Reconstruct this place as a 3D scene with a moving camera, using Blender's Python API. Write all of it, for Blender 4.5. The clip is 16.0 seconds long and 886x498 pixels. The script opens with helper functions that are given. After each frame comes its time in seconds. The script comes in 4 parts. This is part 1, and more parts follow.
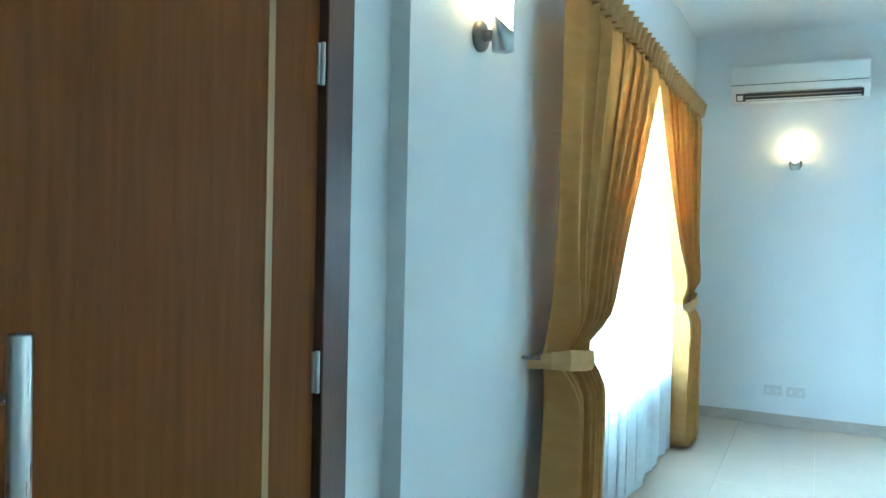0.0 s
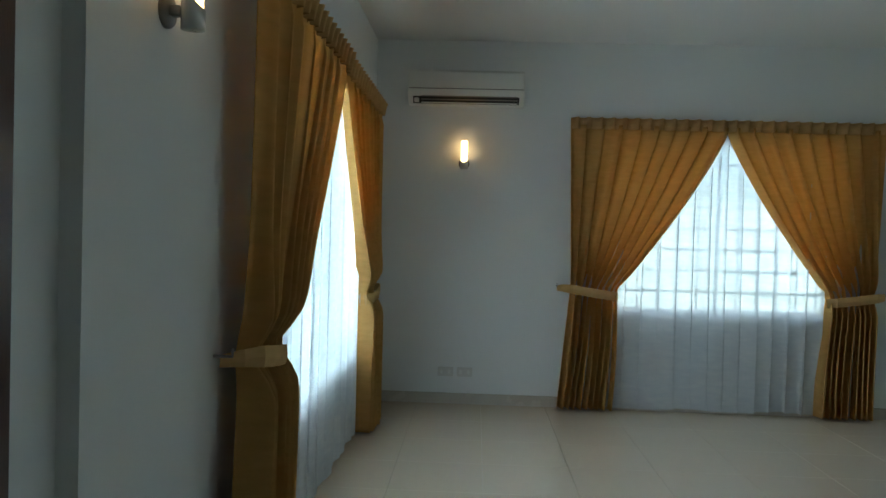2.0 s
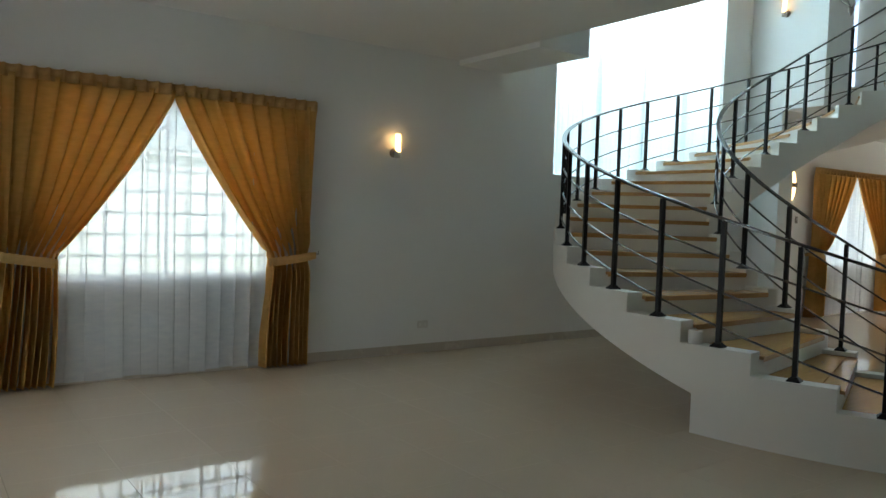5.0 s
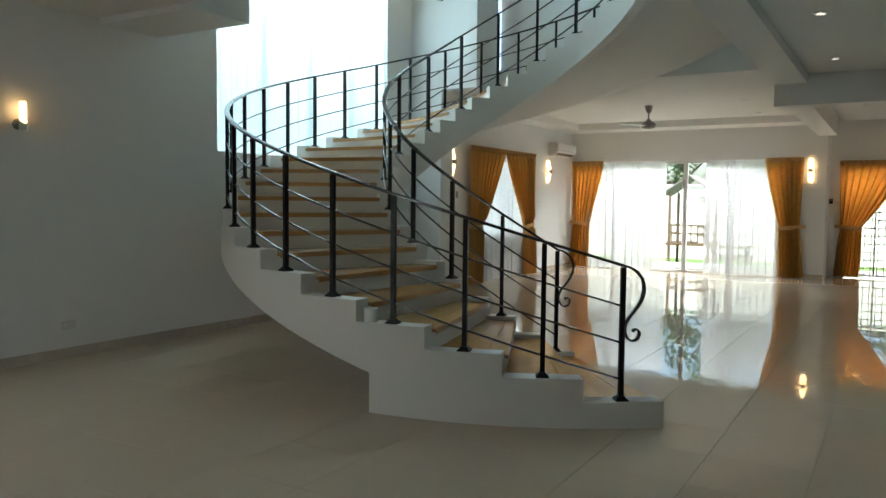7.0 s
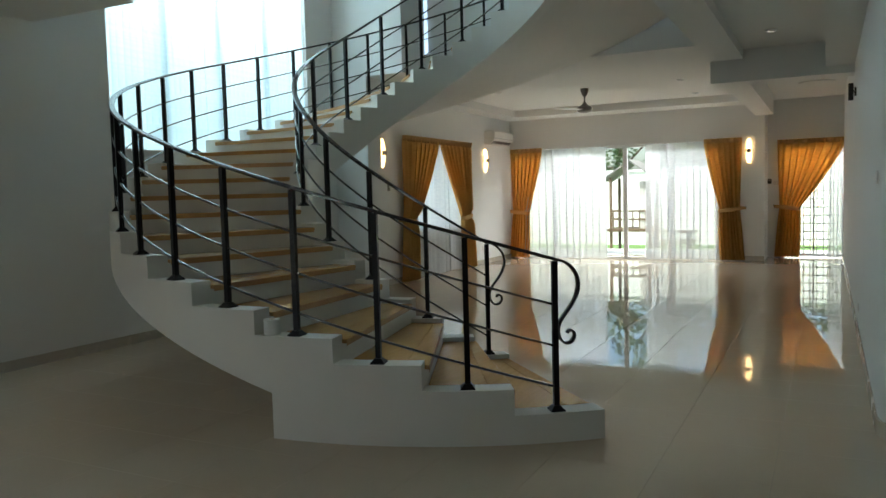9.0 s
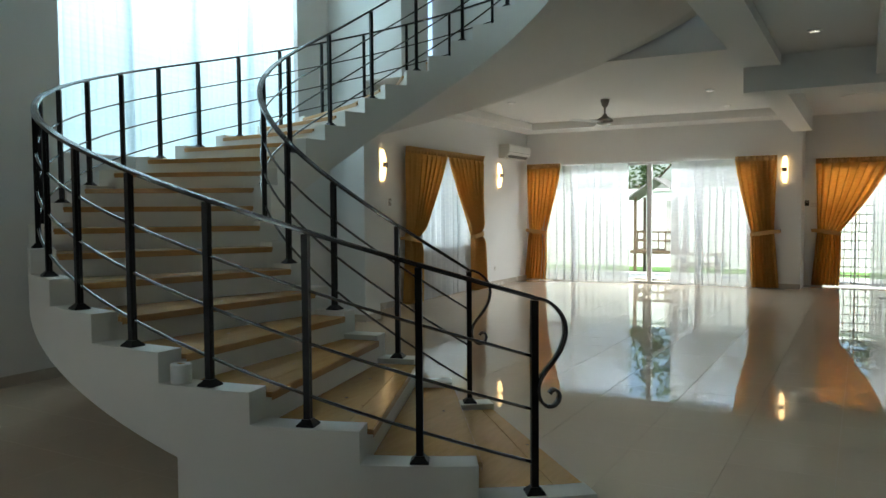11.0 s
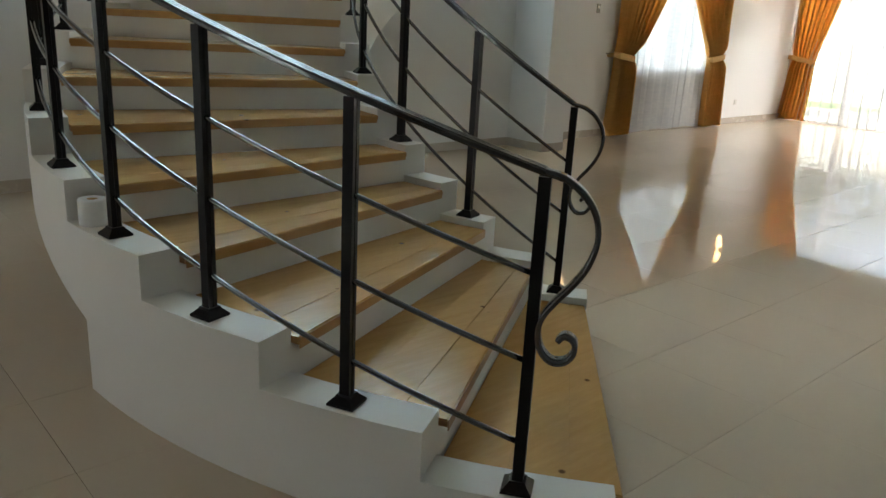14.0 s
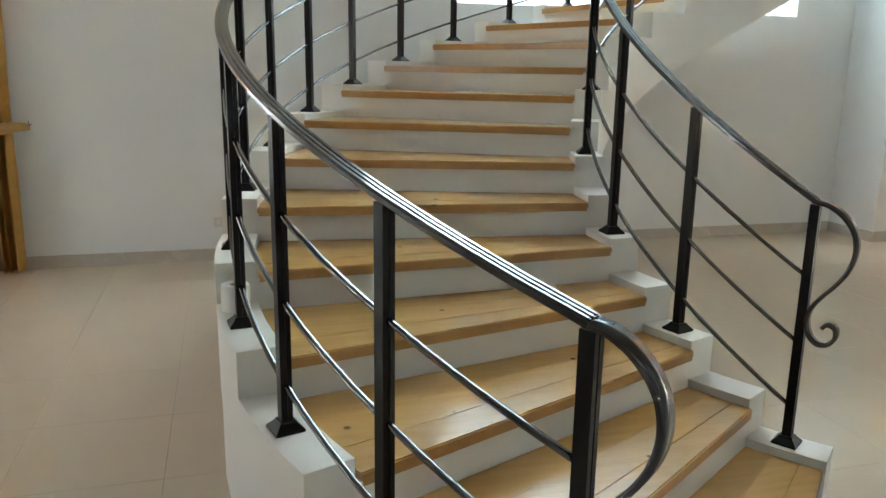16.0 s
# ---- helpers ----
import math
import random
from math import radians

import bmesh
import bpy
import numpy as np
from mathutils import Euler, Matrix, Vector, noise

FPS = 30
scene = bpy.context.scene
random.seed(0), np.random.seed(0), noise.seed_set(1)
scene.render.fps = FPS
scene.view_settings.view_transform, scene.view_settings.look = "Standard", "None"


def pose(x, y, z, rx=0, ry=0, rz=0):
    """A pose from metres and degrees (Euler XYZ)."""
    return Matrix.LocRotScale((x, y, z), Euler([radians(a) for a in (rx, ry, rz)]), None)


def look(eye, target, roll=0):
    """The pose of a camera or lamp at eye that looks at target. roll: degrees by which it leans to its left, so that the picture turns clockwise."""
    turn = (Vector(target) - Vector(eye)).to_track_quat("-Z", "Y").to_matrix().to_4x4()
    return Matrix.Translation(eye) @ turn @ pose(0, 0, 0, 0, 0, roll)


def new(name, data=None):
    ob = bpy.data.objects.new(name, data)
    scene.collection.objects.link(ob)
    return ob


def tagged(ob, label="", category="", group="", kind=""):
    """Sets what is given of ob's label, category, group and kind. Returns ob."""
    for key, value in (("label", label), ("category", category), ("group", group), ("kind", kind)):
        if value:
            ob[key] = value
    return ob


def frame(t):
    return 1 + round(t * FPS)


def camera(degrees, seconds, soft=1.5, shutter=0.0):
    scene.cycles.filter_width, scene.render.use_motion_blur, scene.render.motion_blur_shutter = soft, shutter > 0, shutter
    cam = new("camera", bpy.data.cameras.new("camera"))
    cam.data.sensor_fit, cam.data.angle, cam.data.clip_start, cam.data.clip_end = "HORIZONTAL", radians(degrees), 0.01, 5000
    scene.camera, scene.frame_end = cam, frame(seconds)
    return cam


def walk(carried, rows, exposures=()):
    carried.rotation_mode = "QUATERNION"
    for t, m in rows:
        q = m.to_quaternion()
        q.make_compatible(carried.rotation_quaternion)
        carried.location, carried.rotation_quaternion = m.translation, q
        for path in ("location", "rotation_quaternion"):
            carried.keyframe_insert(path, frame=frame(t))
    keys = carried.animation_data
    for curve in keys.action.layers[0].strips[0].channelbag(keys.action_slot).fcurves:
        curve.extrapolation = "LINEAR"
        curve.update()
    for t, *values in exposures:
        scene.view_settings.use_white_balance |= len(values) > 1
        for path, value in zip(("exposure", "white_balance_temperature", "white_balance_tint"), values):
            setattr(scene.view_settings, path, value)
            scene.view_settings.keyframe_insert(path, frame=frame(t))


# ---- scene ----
cam = camera(60.1, 16.0)
PATH = [
    (0, (0.354, 0.115, 1.624), (-0.525, 1.911, 1.575), 1.3),
    (0.5, (0.353, 0.132, 1.624), (-0.382, 1.992, 1.588), 0.5),
    (1, (0.341, 0.137, 1.623), (-0.195, 2.063, 1.581), 1.2),
    (1.5, (0.322, 0.136, 1.622), (-0.025, 2.105, 1.582), 1.1),
    (2, (0.288, 0.142, 1.622), (0.204, 2.139, 1.575), 1.6),
    (2.5, (0.278, 0.147, 1.620), (0.519, 2.131, 1.554), 1.2),
    (3, (0.298, 0.137, 1.620), (0.738, 2.087, 1.545), 0.5),
    (3.5, (0.369, 0.104, 1.623), (0.966, 2.011, 1.557), 0.9),
    (4, (0.374, 0.058, 1.596), (1.124, 1.912, 1.552), 0.4),
    (4.5, (0.447, 0.046, 1.592), (1.390, 1.808, 1.542), 0.6),
    (5, (0.485, 0.062, 1.588), (1.648, 1.687, 1.500), 2.0),
    (7.5, (0.982, 0.328, 1.568), (2.740, 1.277, 1.464), 0.0),
    (8, (1.137, 0.330, 1.560), (2.905, 1.261, 1.478), -0.3),
    (8.5, (1.294, 0.331, 1.553), (3.083, 1.218, 1.435), -1.1),
    (9, (1.544, 0.417, 1.553), (3.325, 1.315, 1.414), -1.5),
    (11.5, (2.951, 0.554, 1.563), (4.698, 1.523, 1.472), -0.3),
    (12, (3.264, 0.537, 1.586), (5.021, 1.486, 1.479), 0.6),
    (12.5, (3.635, 0.612, 1.581), (5.347, 1.636, 1.433), 1.8),
    (13, (3.949, 0.647, 1.556), (5.557, 1.803, 1.278), 0.9),
    (13.5, (4.275, 0.605, 1.554), (5.710, 1.920, 1.092), 4.1),
    (13.8, (4.462, 0.584, 1.515), (5.791, 1.982, 0.987), 3.3),
    (14, (4.573, 0.647, 1.516), (5.858, 2.064, 0.935), 3.1),
    (14.5, (4.869, 0.702, 1.521), (5.972, 2.277, 0.971), 2.5),
    (15, (5.098, 0.660, 1.560), (5.911, 2.424, 1.086), 3.2),
    (15.5, (5.251, 0.661, 1.557), (5.912, 2.496, 1.112), 2.3),
    (16, (5.468, 0.745, 1.576), (6.006, 2.618, 1.127), 0.9),
]
walk(cam, [(t, look(eye, target, roll)) for t, eye, target, roll in PATH],
     exposures=[(0.0, 3.95, 4300, -14), (0.5, 3.38, 4500, -11), (1.0, 2.75, 4750, -9), (1.5, 2.05, 5150, -6), (2.0, 1.72, 5600, -1), (2.5, 1.58, 5850, 2), (3.5, 1.55, 6100, 4),
                (5.0, 1.78, 6500, 8), (7.5, 1.62, 6500, 6), (9.0, 1.40, 6450, 5), (11.5, 1.35, 6250, 5), (12.5, 1.22, 6200, 5), (13.5, 1.75, 6700, 10), (14.5, 2.60, 6850, 14), (15.0, 2.95, 6750, 14), (16.0, 3.18, 6800, 15)])

# ---- world, sun, window light ----
world = bpy.data.worlds.new("sky")
scene.world = world
world.use_nodes = True
wn = world.node_tree.nodes
sky = wn.new("ShaderNodeTexSky")
sky.sky_type = "NISHITA"
sky.sun_disc = False
sky.sun_elevation = radians(58)
sky.sun_rotation = radians(-128)
sky.dust_density = 3.0
wn["Background"].inputs[1].default_value = 0.15
world.node_tree.links.new(sky.outputs[0], wn["Background"].inputs[0])
sun_data = bpy.data.lights.new("sun", "SUN")
sun_data.energy = 5.0
sun_data.angle = radians(4)
sun_data.color = (1.0, 0.95, 0.88)
sun = new("sun", sun_data)
sun.matrix_world = look((-9, -7, 20), (0, 0, 0))


def window_lamp(name, eye, target, w, h, power, tint=(0.86, 0.94, 1.0)):
    """Stands in for the sky's light in a window's opening."""
    d = bpy.data.lights.new(name, "AREA")
    d.shape, d.size, d.size_y, d.energy, d.color = "RECTANGLE", w, h, power, tint
    ob = new(name, d)
    ob.matrix_world = look(eye, target)
    return ob


WA, WB, FAR = -0.68, 7.33, 19.0      # wall A (x), wall B (y), far wall (x)
window_lamp("window_light_a", (WA - 0.30, 5.0, 1.6), (WA + 3, 5.0, 1.6), 2.3, 1.8, 52)
window_lamp("window_light_b", (2.55, WB + 0.30, 1.7), (2.55, WB - 3, 1.2), 2.0, 1.5, 17)
window_lamp("window_light_stair", (9.15, WB + 1.3, 6.5), (9.15, WB - 1.6, 2.6), 3.6, 1.8, 350, (0.91, 0.97, 1.0))
window_lamp("window_light_hall", (15.0, WB + 0.30, 1.6), (15.0, WB - 3, 1.2), 2.0, 1.6, 24)
window_lamp("window_light_garden", (FAR + 1.2, 4.85, 3.35), (FAR - 3.5, 4.85, 0.0), 4.4, 0.8, 280, (0.96, 0.98, 1.0))
window_lamp("window_light_side", (20.7, 0.70, 2.9), (17, 0.70, 0.0), 1.1, 0.6, 60, (0.96, 0.98, 1.0))

# ---- materials ----


def mat(name, base, rough=0.5, metal=0.0, var=0.06, scale=3.0, fine=60.0, bump=0.0, spec=0.5, coat=0.0, stretch=None, dark=None, contrast=0.5, detail=6.0, span=0.08, each=False):
    """Principled material: two scales of noise vary colour and roughness, fine noise gives relief."""
    m = bpy.data.materials.new(name)
    m.use_nodes = True
    nt = m.node_tree
    b = nt.nodes["Principled BSDF"]
    n, l = nt.nodes.new, nt.links.new
    co = n("ShaderNodeTexCoord")
    mp = n("ShaderNodeMapping")
    if stretch:
        mp.inputs["Scale"].default_value = stretch
    if each:
        info, far_off, shift = n("ShaderNodeObjectInfo"), n("ShaderNodeVectorMath"), n("ShaderNodeVectorMath")
        far_off.operation, shift.operation = "SCALE", "ADD"
        far_off.inputs[0].default_value = (37.0, 53.0, 11.0)
        l(info.outputs["Random"], far_off.inputs["Scale"])
        l(far_off.outputs[0], shift.inputs[0])
        l(co.outputs["Object"], shift.inputs[1])
        l(shift.outputs[0], mp.inputs[0])
    else:
        l(co.outputs["Object"], mp.inputs[0])
    big, small = n("ShaderNodeTexNoise"), n("ShaderNodeTexNoise")
    big.inputs["Scale"].default_value, small.inputs["Scale"].default_value = scale, fine
    big.inputs["Detail"].default_value = detail
    l(mp.outputs[0], big.inputs[0])
    l(mp.outputs[0], small.inputs[0])
    mix = n("ShaderNodeMix")
    mix.data_type = "RGBA"
    d = dark or tuple(c * (1 - var * 2) for c in base)
    mix.inputs["A"].default_value = (*d, 1)
    mix.inputs["B"].default_value = (*base, 1)
    ramp = n("ShaderNodeMapRange")
    ramp.inputs[1].default_value, ramp.inputs[2].default_value = 0.5 - contrast / 2, 0.5 + contrast / 2
    add = n("ShaderNodeMath")
    add.operation = "MULTIPLY_ADD"
    add.inputs[1].default_value = 0.35
    l(small.outputs[0], add.inputs[0])
    sub = n("ShaderNodeMath")
    sub.operation = "MULTIPLY_ADD"
    sub.inputs[1].default_value = 0.65
    l(big.outputs[0], sub.inputs[0])
    sub.inputs[2].default_value = 0.0
    l(sub.outputs[0], add.inputs[2])
    l(add.outputs[0], ramp.inputs[0])
    l(ramp.outputs[0], mix.inputs["Factor"])
    l(mix.outputs["Result"], b.inputs["Base Color"])
    rr = n("ShaderNodeMapRange")
    rr.inputs[3].default_value, rr.inputs[4].default_value = max(rough - span * 0.75, 0.02), rough + span
    l(big.outputs[0], rr.inputs[0])
    l(rr.outputs[0], b.inputs["Roughness"])
    b.inputs["Metallic"].default_value = metal
    b.inputs["Specular IOR Level"].default_value = spec
    b.inputs["Coat Weight"].default_value = coat
    b.inputs["Coat Roughness"].default_value = 0.08
    if bump:
        bp = n("ShaderNodeBump")
        bp.inputs["Strength"].default_value = bump
        bp.inputs["Distance"].default_value = 0.004
        l(small.outputs[0], bp.inputs["Height"])
        l(bp.outputs[0], b.inputs["Normal"])
    return m


def knots(m, tint=(0.10, 0.045, 0.015), scale=5.0, size=0.075):
    """Small dark knots strewn through a wood."""
    nt = m.node_tree
    n, l = nt.nodes.new, nt.links.new
    b = nt.nodes["Principled BSDF"]
    old = b.inputs["Base Color"].links[0].from_socket
    vo, mr, mix = n("ShaderNodeTexVoronoi"), n("ShaderNodeMapRange"), n("ShaderNodeMix")
    vo.inputs["Scale"].default_value = scale
    l(n("ShaderNodeTexCoord").outputs["Object"], vo.inputs["Vector"])
    mr.inputs[1].default_value, mr.inputs[2].default_value = size * 0.5, size
    mr.inputs[3].default_value, mr.inputs[4].default_value = 0.9, 0.0
    l(vo.outputs["Distance"], mr.inputs[0])
    mix.data_type = "RGBA"
    mix.inputs["B"].default_value = (*tint, 1)
    l(mr.outputs[0], mix.inputs["Factor"])
    l(old, mix.inputs["A"])
    l(mix.outputs["Result"], b.inputs["Base Color"])


def cloth(name, base, dark, translucent, clear=0.0, weave=900.0, stripe=0.0):
    """Fabric that lets light through: diffuse and translucent, and for a sheer some clear."""
    m = bpy.data.materials.new(name)
    m.use_nodes = True
    nt = m.node_tree
    nt.nodes.remove(nt.nodes["Principled BSDF"])
    n, l = nt.nodes.new, nt.links.new
    out = nt.nodes["Material Output"]
    co, mp, noise_a, wave = n("ShaderNodeTexCoord"), n("ShaderNodeMapping"), n("ShaderNodeTexNoise"), n("ShaderNodeTexNoise")
    mp.inputs["Scale"].default_value = (2.0, 2.0, 7.0)
    l(co.outputs["Object"], mp.inputs[0])
    l(mp.outputs[0], noise_a.inputs[0])
    noise_a.inputs["Scale"].default_value = 4.0
    noise_a.inputs["Detail"].default_value = 8.0
    l(co.outputs["Object"], wave.inputs[0])
    wave.inputs["Scale"].default_value = weave
    mix = n("ShaderNodeMix")
    mix.data_type = "RGBA"
    mix.inputs["A"].default_value, mix.inputs["B"].default_value = (*dark, 1), (*base, 1)
    mr = n("ShaderNodeMapRange")
    mr.inputs[1].default_value, mr.inputs[2].default_value = 0.2, 0.75
    l(noise_a.outputs[0], mr.inputs[0])
    l(mr.outputs[0], mix.inputs["Factor"])
    dif, tr, glo = n("ShaderNodeBsdfDiffuse"), n("ShaderNodeBsdfTranslucent"), n("ShaderNodeBsdfGlossy")
    l(mix.outputs["Result"], dif.inputs[0])
    l(mix.outputs["Result"], tr.inputs[0])
    glo.inputs["Color"].default_value = (*[min(1, c * 1.4) for c in base], 1)
    glo.inputs["Roughness"].default_value = 0.45
    bp = n("ShaderNodeBump")
    bp.inputs["Strength"].default_value = 0.25
    bp.inputs["Distance"].default_value = 0.001
    l(wave.outputs[0], bp.inputs["Height"])
    l(bp.outputs[0], dif.inputs["Normal"])
    a, b2, c2 = n("ShaderNodeMixShader"), n("ShaderNodeMixShader"), n("ShaderNodeMixShader")
    a.inputs[0].default_value = translucent
    l(dif.outputs[0], a.inputs[1])
    l(tr.outputs[0], a.inputs[2])
    b2.inputs[0].default_value = 0.06 if clear == 0 else 0.0
    l(a.outputs[0], b2.inputs[1])
    l(glo.outputs[0], b2.inputs[2])
    tp = n("ShaderNodeBsdfTransparent")
    c2.inputs[0].default_value = clear
    l(b2.outputs[0], c2.inputs[1])
    l(tp.outputs[0], c2.inputs[2])
    l(c2.outputs[0], out.inputs[0])
    return m


def glow(name, color, strength):
    m = bpy.data.materials.new(name)
    m.use_nodes = True
    b = m.node_tree.nodes["Principled BSDF"]
    b.inputs["Base Color"].default_value = (0.9, 0.88, 0.82, 1)
    b.inputs["Emission Color"].default_value = (*color, 1)
    b.inputs["Emission Strength"].default_value = strength
    b.inputs["Roughness"].default_value = 0.3
    return m


def pane_glass(name):
    """A thin clear pane: light goes straight through, with a mirror sheen."""
    m = bpy.data.materials.new(name)
    m.use_nodes = True
    nt = m.node_tree
    nt.nodes.remove(nt.nodes["Principled BSDF"])
    n, l = nt.nodes.new, nt.links.new
    fres, clear, gloss, mix = n("ShaderNodeFresnel"), n("ShaderNodeBsdfTransparent"), n("ShaderNodeBsdfGlossy"), n("ShaderNodeMixShader")
    fres.inputs["IOR"].default_value = 1.45
    clear.inputs["Color"].default_value = (0.93, 0.96, 0.95, 1)
    gloss.inputs["Roughness"].default_value = 0.01
    l(fres.outputs[0], mix.inputs[0])
    l(clear.outputs[0], mix.inputs[1])
    l(gloss.outputs[0], mix.inputs[2])
    l(mix.outputs[0], nt.nodes["Material Output"].inputs[0])
    return m


M_WALL = mat("white_wall_paint", (0.80, 0.80, 0.78), 0.6, var=0.015, scale=1.3, fine=180, bump=0.12, spec=0.3)
M_CEIL = mat("ceiling_paint", (0.80, 0.79, 0.76), 0.75, var=0.015, scale=1.0, fine=160, bump=0.08, spec=0.2)
M_SKIRT = mat("beige_skirting_tile", (0.56, 0.50, 0.42), 0.25, var=0.06, scale=5, fine=90, spec=0.5)
M_TILE = mat("polished_cream_tile", (0.66, 0.55, 0.42), 0.012, var=0.03, scale=2.0, fine=45, spec=0.6, contrast=0.7, span=0.008, each=True)
M_GROUT = mat("tile_joint", (0.56, 0.48, 0.38), 0.35, var=0.06, scale=9, fine=120)
M_DOOR = mat("brown_door_veneer", (0.25, 0.090, 0.019), 0.46, spec=0.08, dark=(0.13, 0.044, 0.009), scale=7, fine=70, bump=0.1, stretch=(9, 9, 0.5), contrast=0.6)
M_FRAME = mat("dark_door_frame", (0.10, 0.038, 0.018), 0.35, dark=(0.05, 0.02, 0.01), scale=5, fine=30, bump=0.1, stretch=(9, 9, 0.6))
M_INLAY = mat("pale_inlay_strip", (0.52, 0.32, 0.12), 0.35, var=0.15, scale=6, fine=40, stretch=(8, 8, 0.6))
M_STEEL = mat("brushed_steel", (0.62, 0.62, 0.61), 0.28, 1.0, var=0.08, scale=6, fine=200, stretch=(6, 6, 0.5))
M_DULL = mat("dull_nickel", (0.30, 0.28, 0.26), 0.38, 0.9, var=0.1, scale=8, fine=90)
M_IRON = mat("black_enamel_iron", (0.008, 0.007, 0.007), 0.36, 0.0, var=0.25, scale=9, fine=130, bump=0.05, spec=0.28)
M_RAIL = mat("dark_handrail_enamel", (0.014, 0.014, 0.015), 0.24, 0.0, var=0.2, scale=9, fine=130, spec=0.7, coat=0.5)
M_BAR = mat("glossy_black_bar", (0.016, 0.016, 0.017), 0.16, 0.0, var=0.2, scale=9, fine=130, spec=1.0, coat=1.0, span=0.04)
M_PLATE = mat("cream_plastic_plate", (0.70, 0.68, 0.64), 0.4, var=0.03, scale=6, fine=90)
M_TREAD = mat("golden_oak_tread", (0.66, 0.39, 0.135), 0.22, dark=(0.47, 0.25, 0.072), scale=4, fine=26, bump=0.02, stretch=(1.0, 8, 8), contrast=0.75, coat=0.15, span=0.03, each=True)
knots(M_TREAD)
M_NOSE = mat("oak_nosing", (0.50, 0.28, 0.09), 0.3, dark=(0.36, 0.18, 0.055), scale=4, fine=26, stretch=(1.2, 7, 7), contrast=0.5)
M_STAIR = mat("stair_white_paint", (0.79, 0.765, 0.71), 0.5, var=0.03, scale=2.2, fine=120, bump=0.12, spec=0.35)
M_GOLD = cloth("gold_curtain_fabric", (0.76, 0.475, 0.165), (0.64, 0.38, 0.12), 0.50)
M_GOLD2 = cloth("gold_curtain_lining", (0.70, 0.46, 0.20), (0.56, 0.35, 0.14), 0.3)
M_SHEER = cloth("white_sheer", (0.90, 0.91, 0.92), (0.76, 0.79, 0.84), 0.28, clear=0.30)
M_SHEER2 = cloth("thin_white_sheer", (0.92, 0.93, 0.94), (0.76, 0.78, 0.81), 0.19, clear=0.42)
M_BLIND = cloth("pale_vertical_blind", (0.70, 0.88, 0.95), (0.56, 0.76, 0.86), 0.60, clear=0.08)
M_PLASTIC = mat("white_plastic", (0.78, 0.77, 0.73), 0.35, var=0.02, scale=4, fine=120)
M_BLACK = mat("black_plastic", (0.02, 0.02, 0.02), 0.4, var=0.1, scale=5, fine=80)
M_ALU = mat("white_aluminium", (0.70, 0.70, 0.69), 0.35, var=0.03, scale=4, fine=120)
M_GRILLE = mat("pale_window_grille", (0.20, 0.21, 0.22), 0.4, var=0.05, scale=6, fine=90)
M_PAPER = mat("white_paper", (0.82, 0.81, 0.78), 0.9, var=0.03, scale=20, fine=200, bump=0.2)
M_LAMP = glow("warm_lamp_glass", (1.0, 0.58, 0.22), 2.1)
M_LAMP2 = glow("warm_half_shade", (1.0, 0.62, 0.27), 1.9)
M_SPOT = glow("downlight_bulb", (1.0, 0.90, 0.75), 3.5)
M_GLASS = pane_glass("window_glass")
M_GRASS = mat("lawn_grass", (0.10, 0.20, 0.04), 0.9, dark=(0.05, 0.11, 0.02), scale=1.5, fine=90, bump=0.6)
M_PAVE = mat("terrace_concrete", (0.42, 0.41, 0.38), 0.8, var=0.1, scale=2, fine=60, bump=0.3)
M_GWALL = mat("garden_wall_paint", (0.72, 0.72, 0.70), 0.85, var=0.06, scale=1, fine=60, bump=0.2)
M_TIMBER = mat("dark_playhouse_timber", (0.12, 0.075, 0.04), 0.7, var=0.2, scale=5, fine=50, bump=0.3, stretch=(1, 1, 5))
M_SHING = mat("grey_playhouse_roof", (0.20, 0.19, 0.18), 0.8, var=0.2, scale=5, fine=50, bump=0.3)
M_LEAF = mat("green_leaves", (0.075, 0.13, 0.03), 0.6, dark=(0.03, 0.06, 0.012), scale=3, fine=40)
M_BARK = mat("tree_bark", (0.14, 0.10, 0.07), 0.9, var=0.2, scale=8, fine=60, bump=0.5)

# ---- mesh helpers ----


def box(bm, x0, y0, z0, x1, y1, z1):
    vs = [bm.verts.new(p) for p in ((x0, y0, z0), (x1, y0, z0), (x1, y1, z0), (x0, y1, z0), (x0, y0, z1), (x1, y0, z1), (x1, y1, z1), (x0, y1, z1))]
    for f in ((3, 2, 1, 0), (4, 5, 6, 7), (0, 1, 5, 4), (1, 2, 6, 5), (2, 3, 7, 6), (3, 0, 4, 7)):
        bm.faces.new([vs[i] for i in f])


def boxes(*dims, bevel=0.0):
    bm = bmesh.new()
    for d in dims:
        box(bm, *d)
    if bevel:
        bmesh.ops.bevel(bm, geom=bm.edges[:], offset=bevel, segments=2, affect="EDGES", profile=0.5)
    return bm


def mesh_of(name, bm, material, smooth=False):
    me = bpy.data.meshes.new(name)
    bmesh.ops.recalc_face_normals(bm, faces=bm.faces[:])
    bm.to_mesh(me)
    bm.free()
    me.materials.append(material)
    if smooth:
        me.polygons.foreach_set("use_smooth", [True] * len(me.polygons))
        if smooth == "edges":
            me.set_sharp_from_angle(angle=radians(25))
    return me


def thing(name, label, category, group="", at=(0, 0, 0), rz=0.0):
    ob = new(name)
    ob.empty_display_size = 0.1
    ob.matrix_basis = pose(*at, 0, 0, rz)
    return tagged(ob, label, category, group)


def part(name, bm, material, parent, label="", smooth=False):
    ob = new(name, mesh_of(name, bm, material, smooth))
    ob.parent = parent
    if label:
        tagged(ob, label)
    return ob


def solid(name, bm, material, label, category, group="", kind="", smooth=False):
    return tagged(new(name, mesh_of(name, bm, material, smooth)), label, category, group, kind)


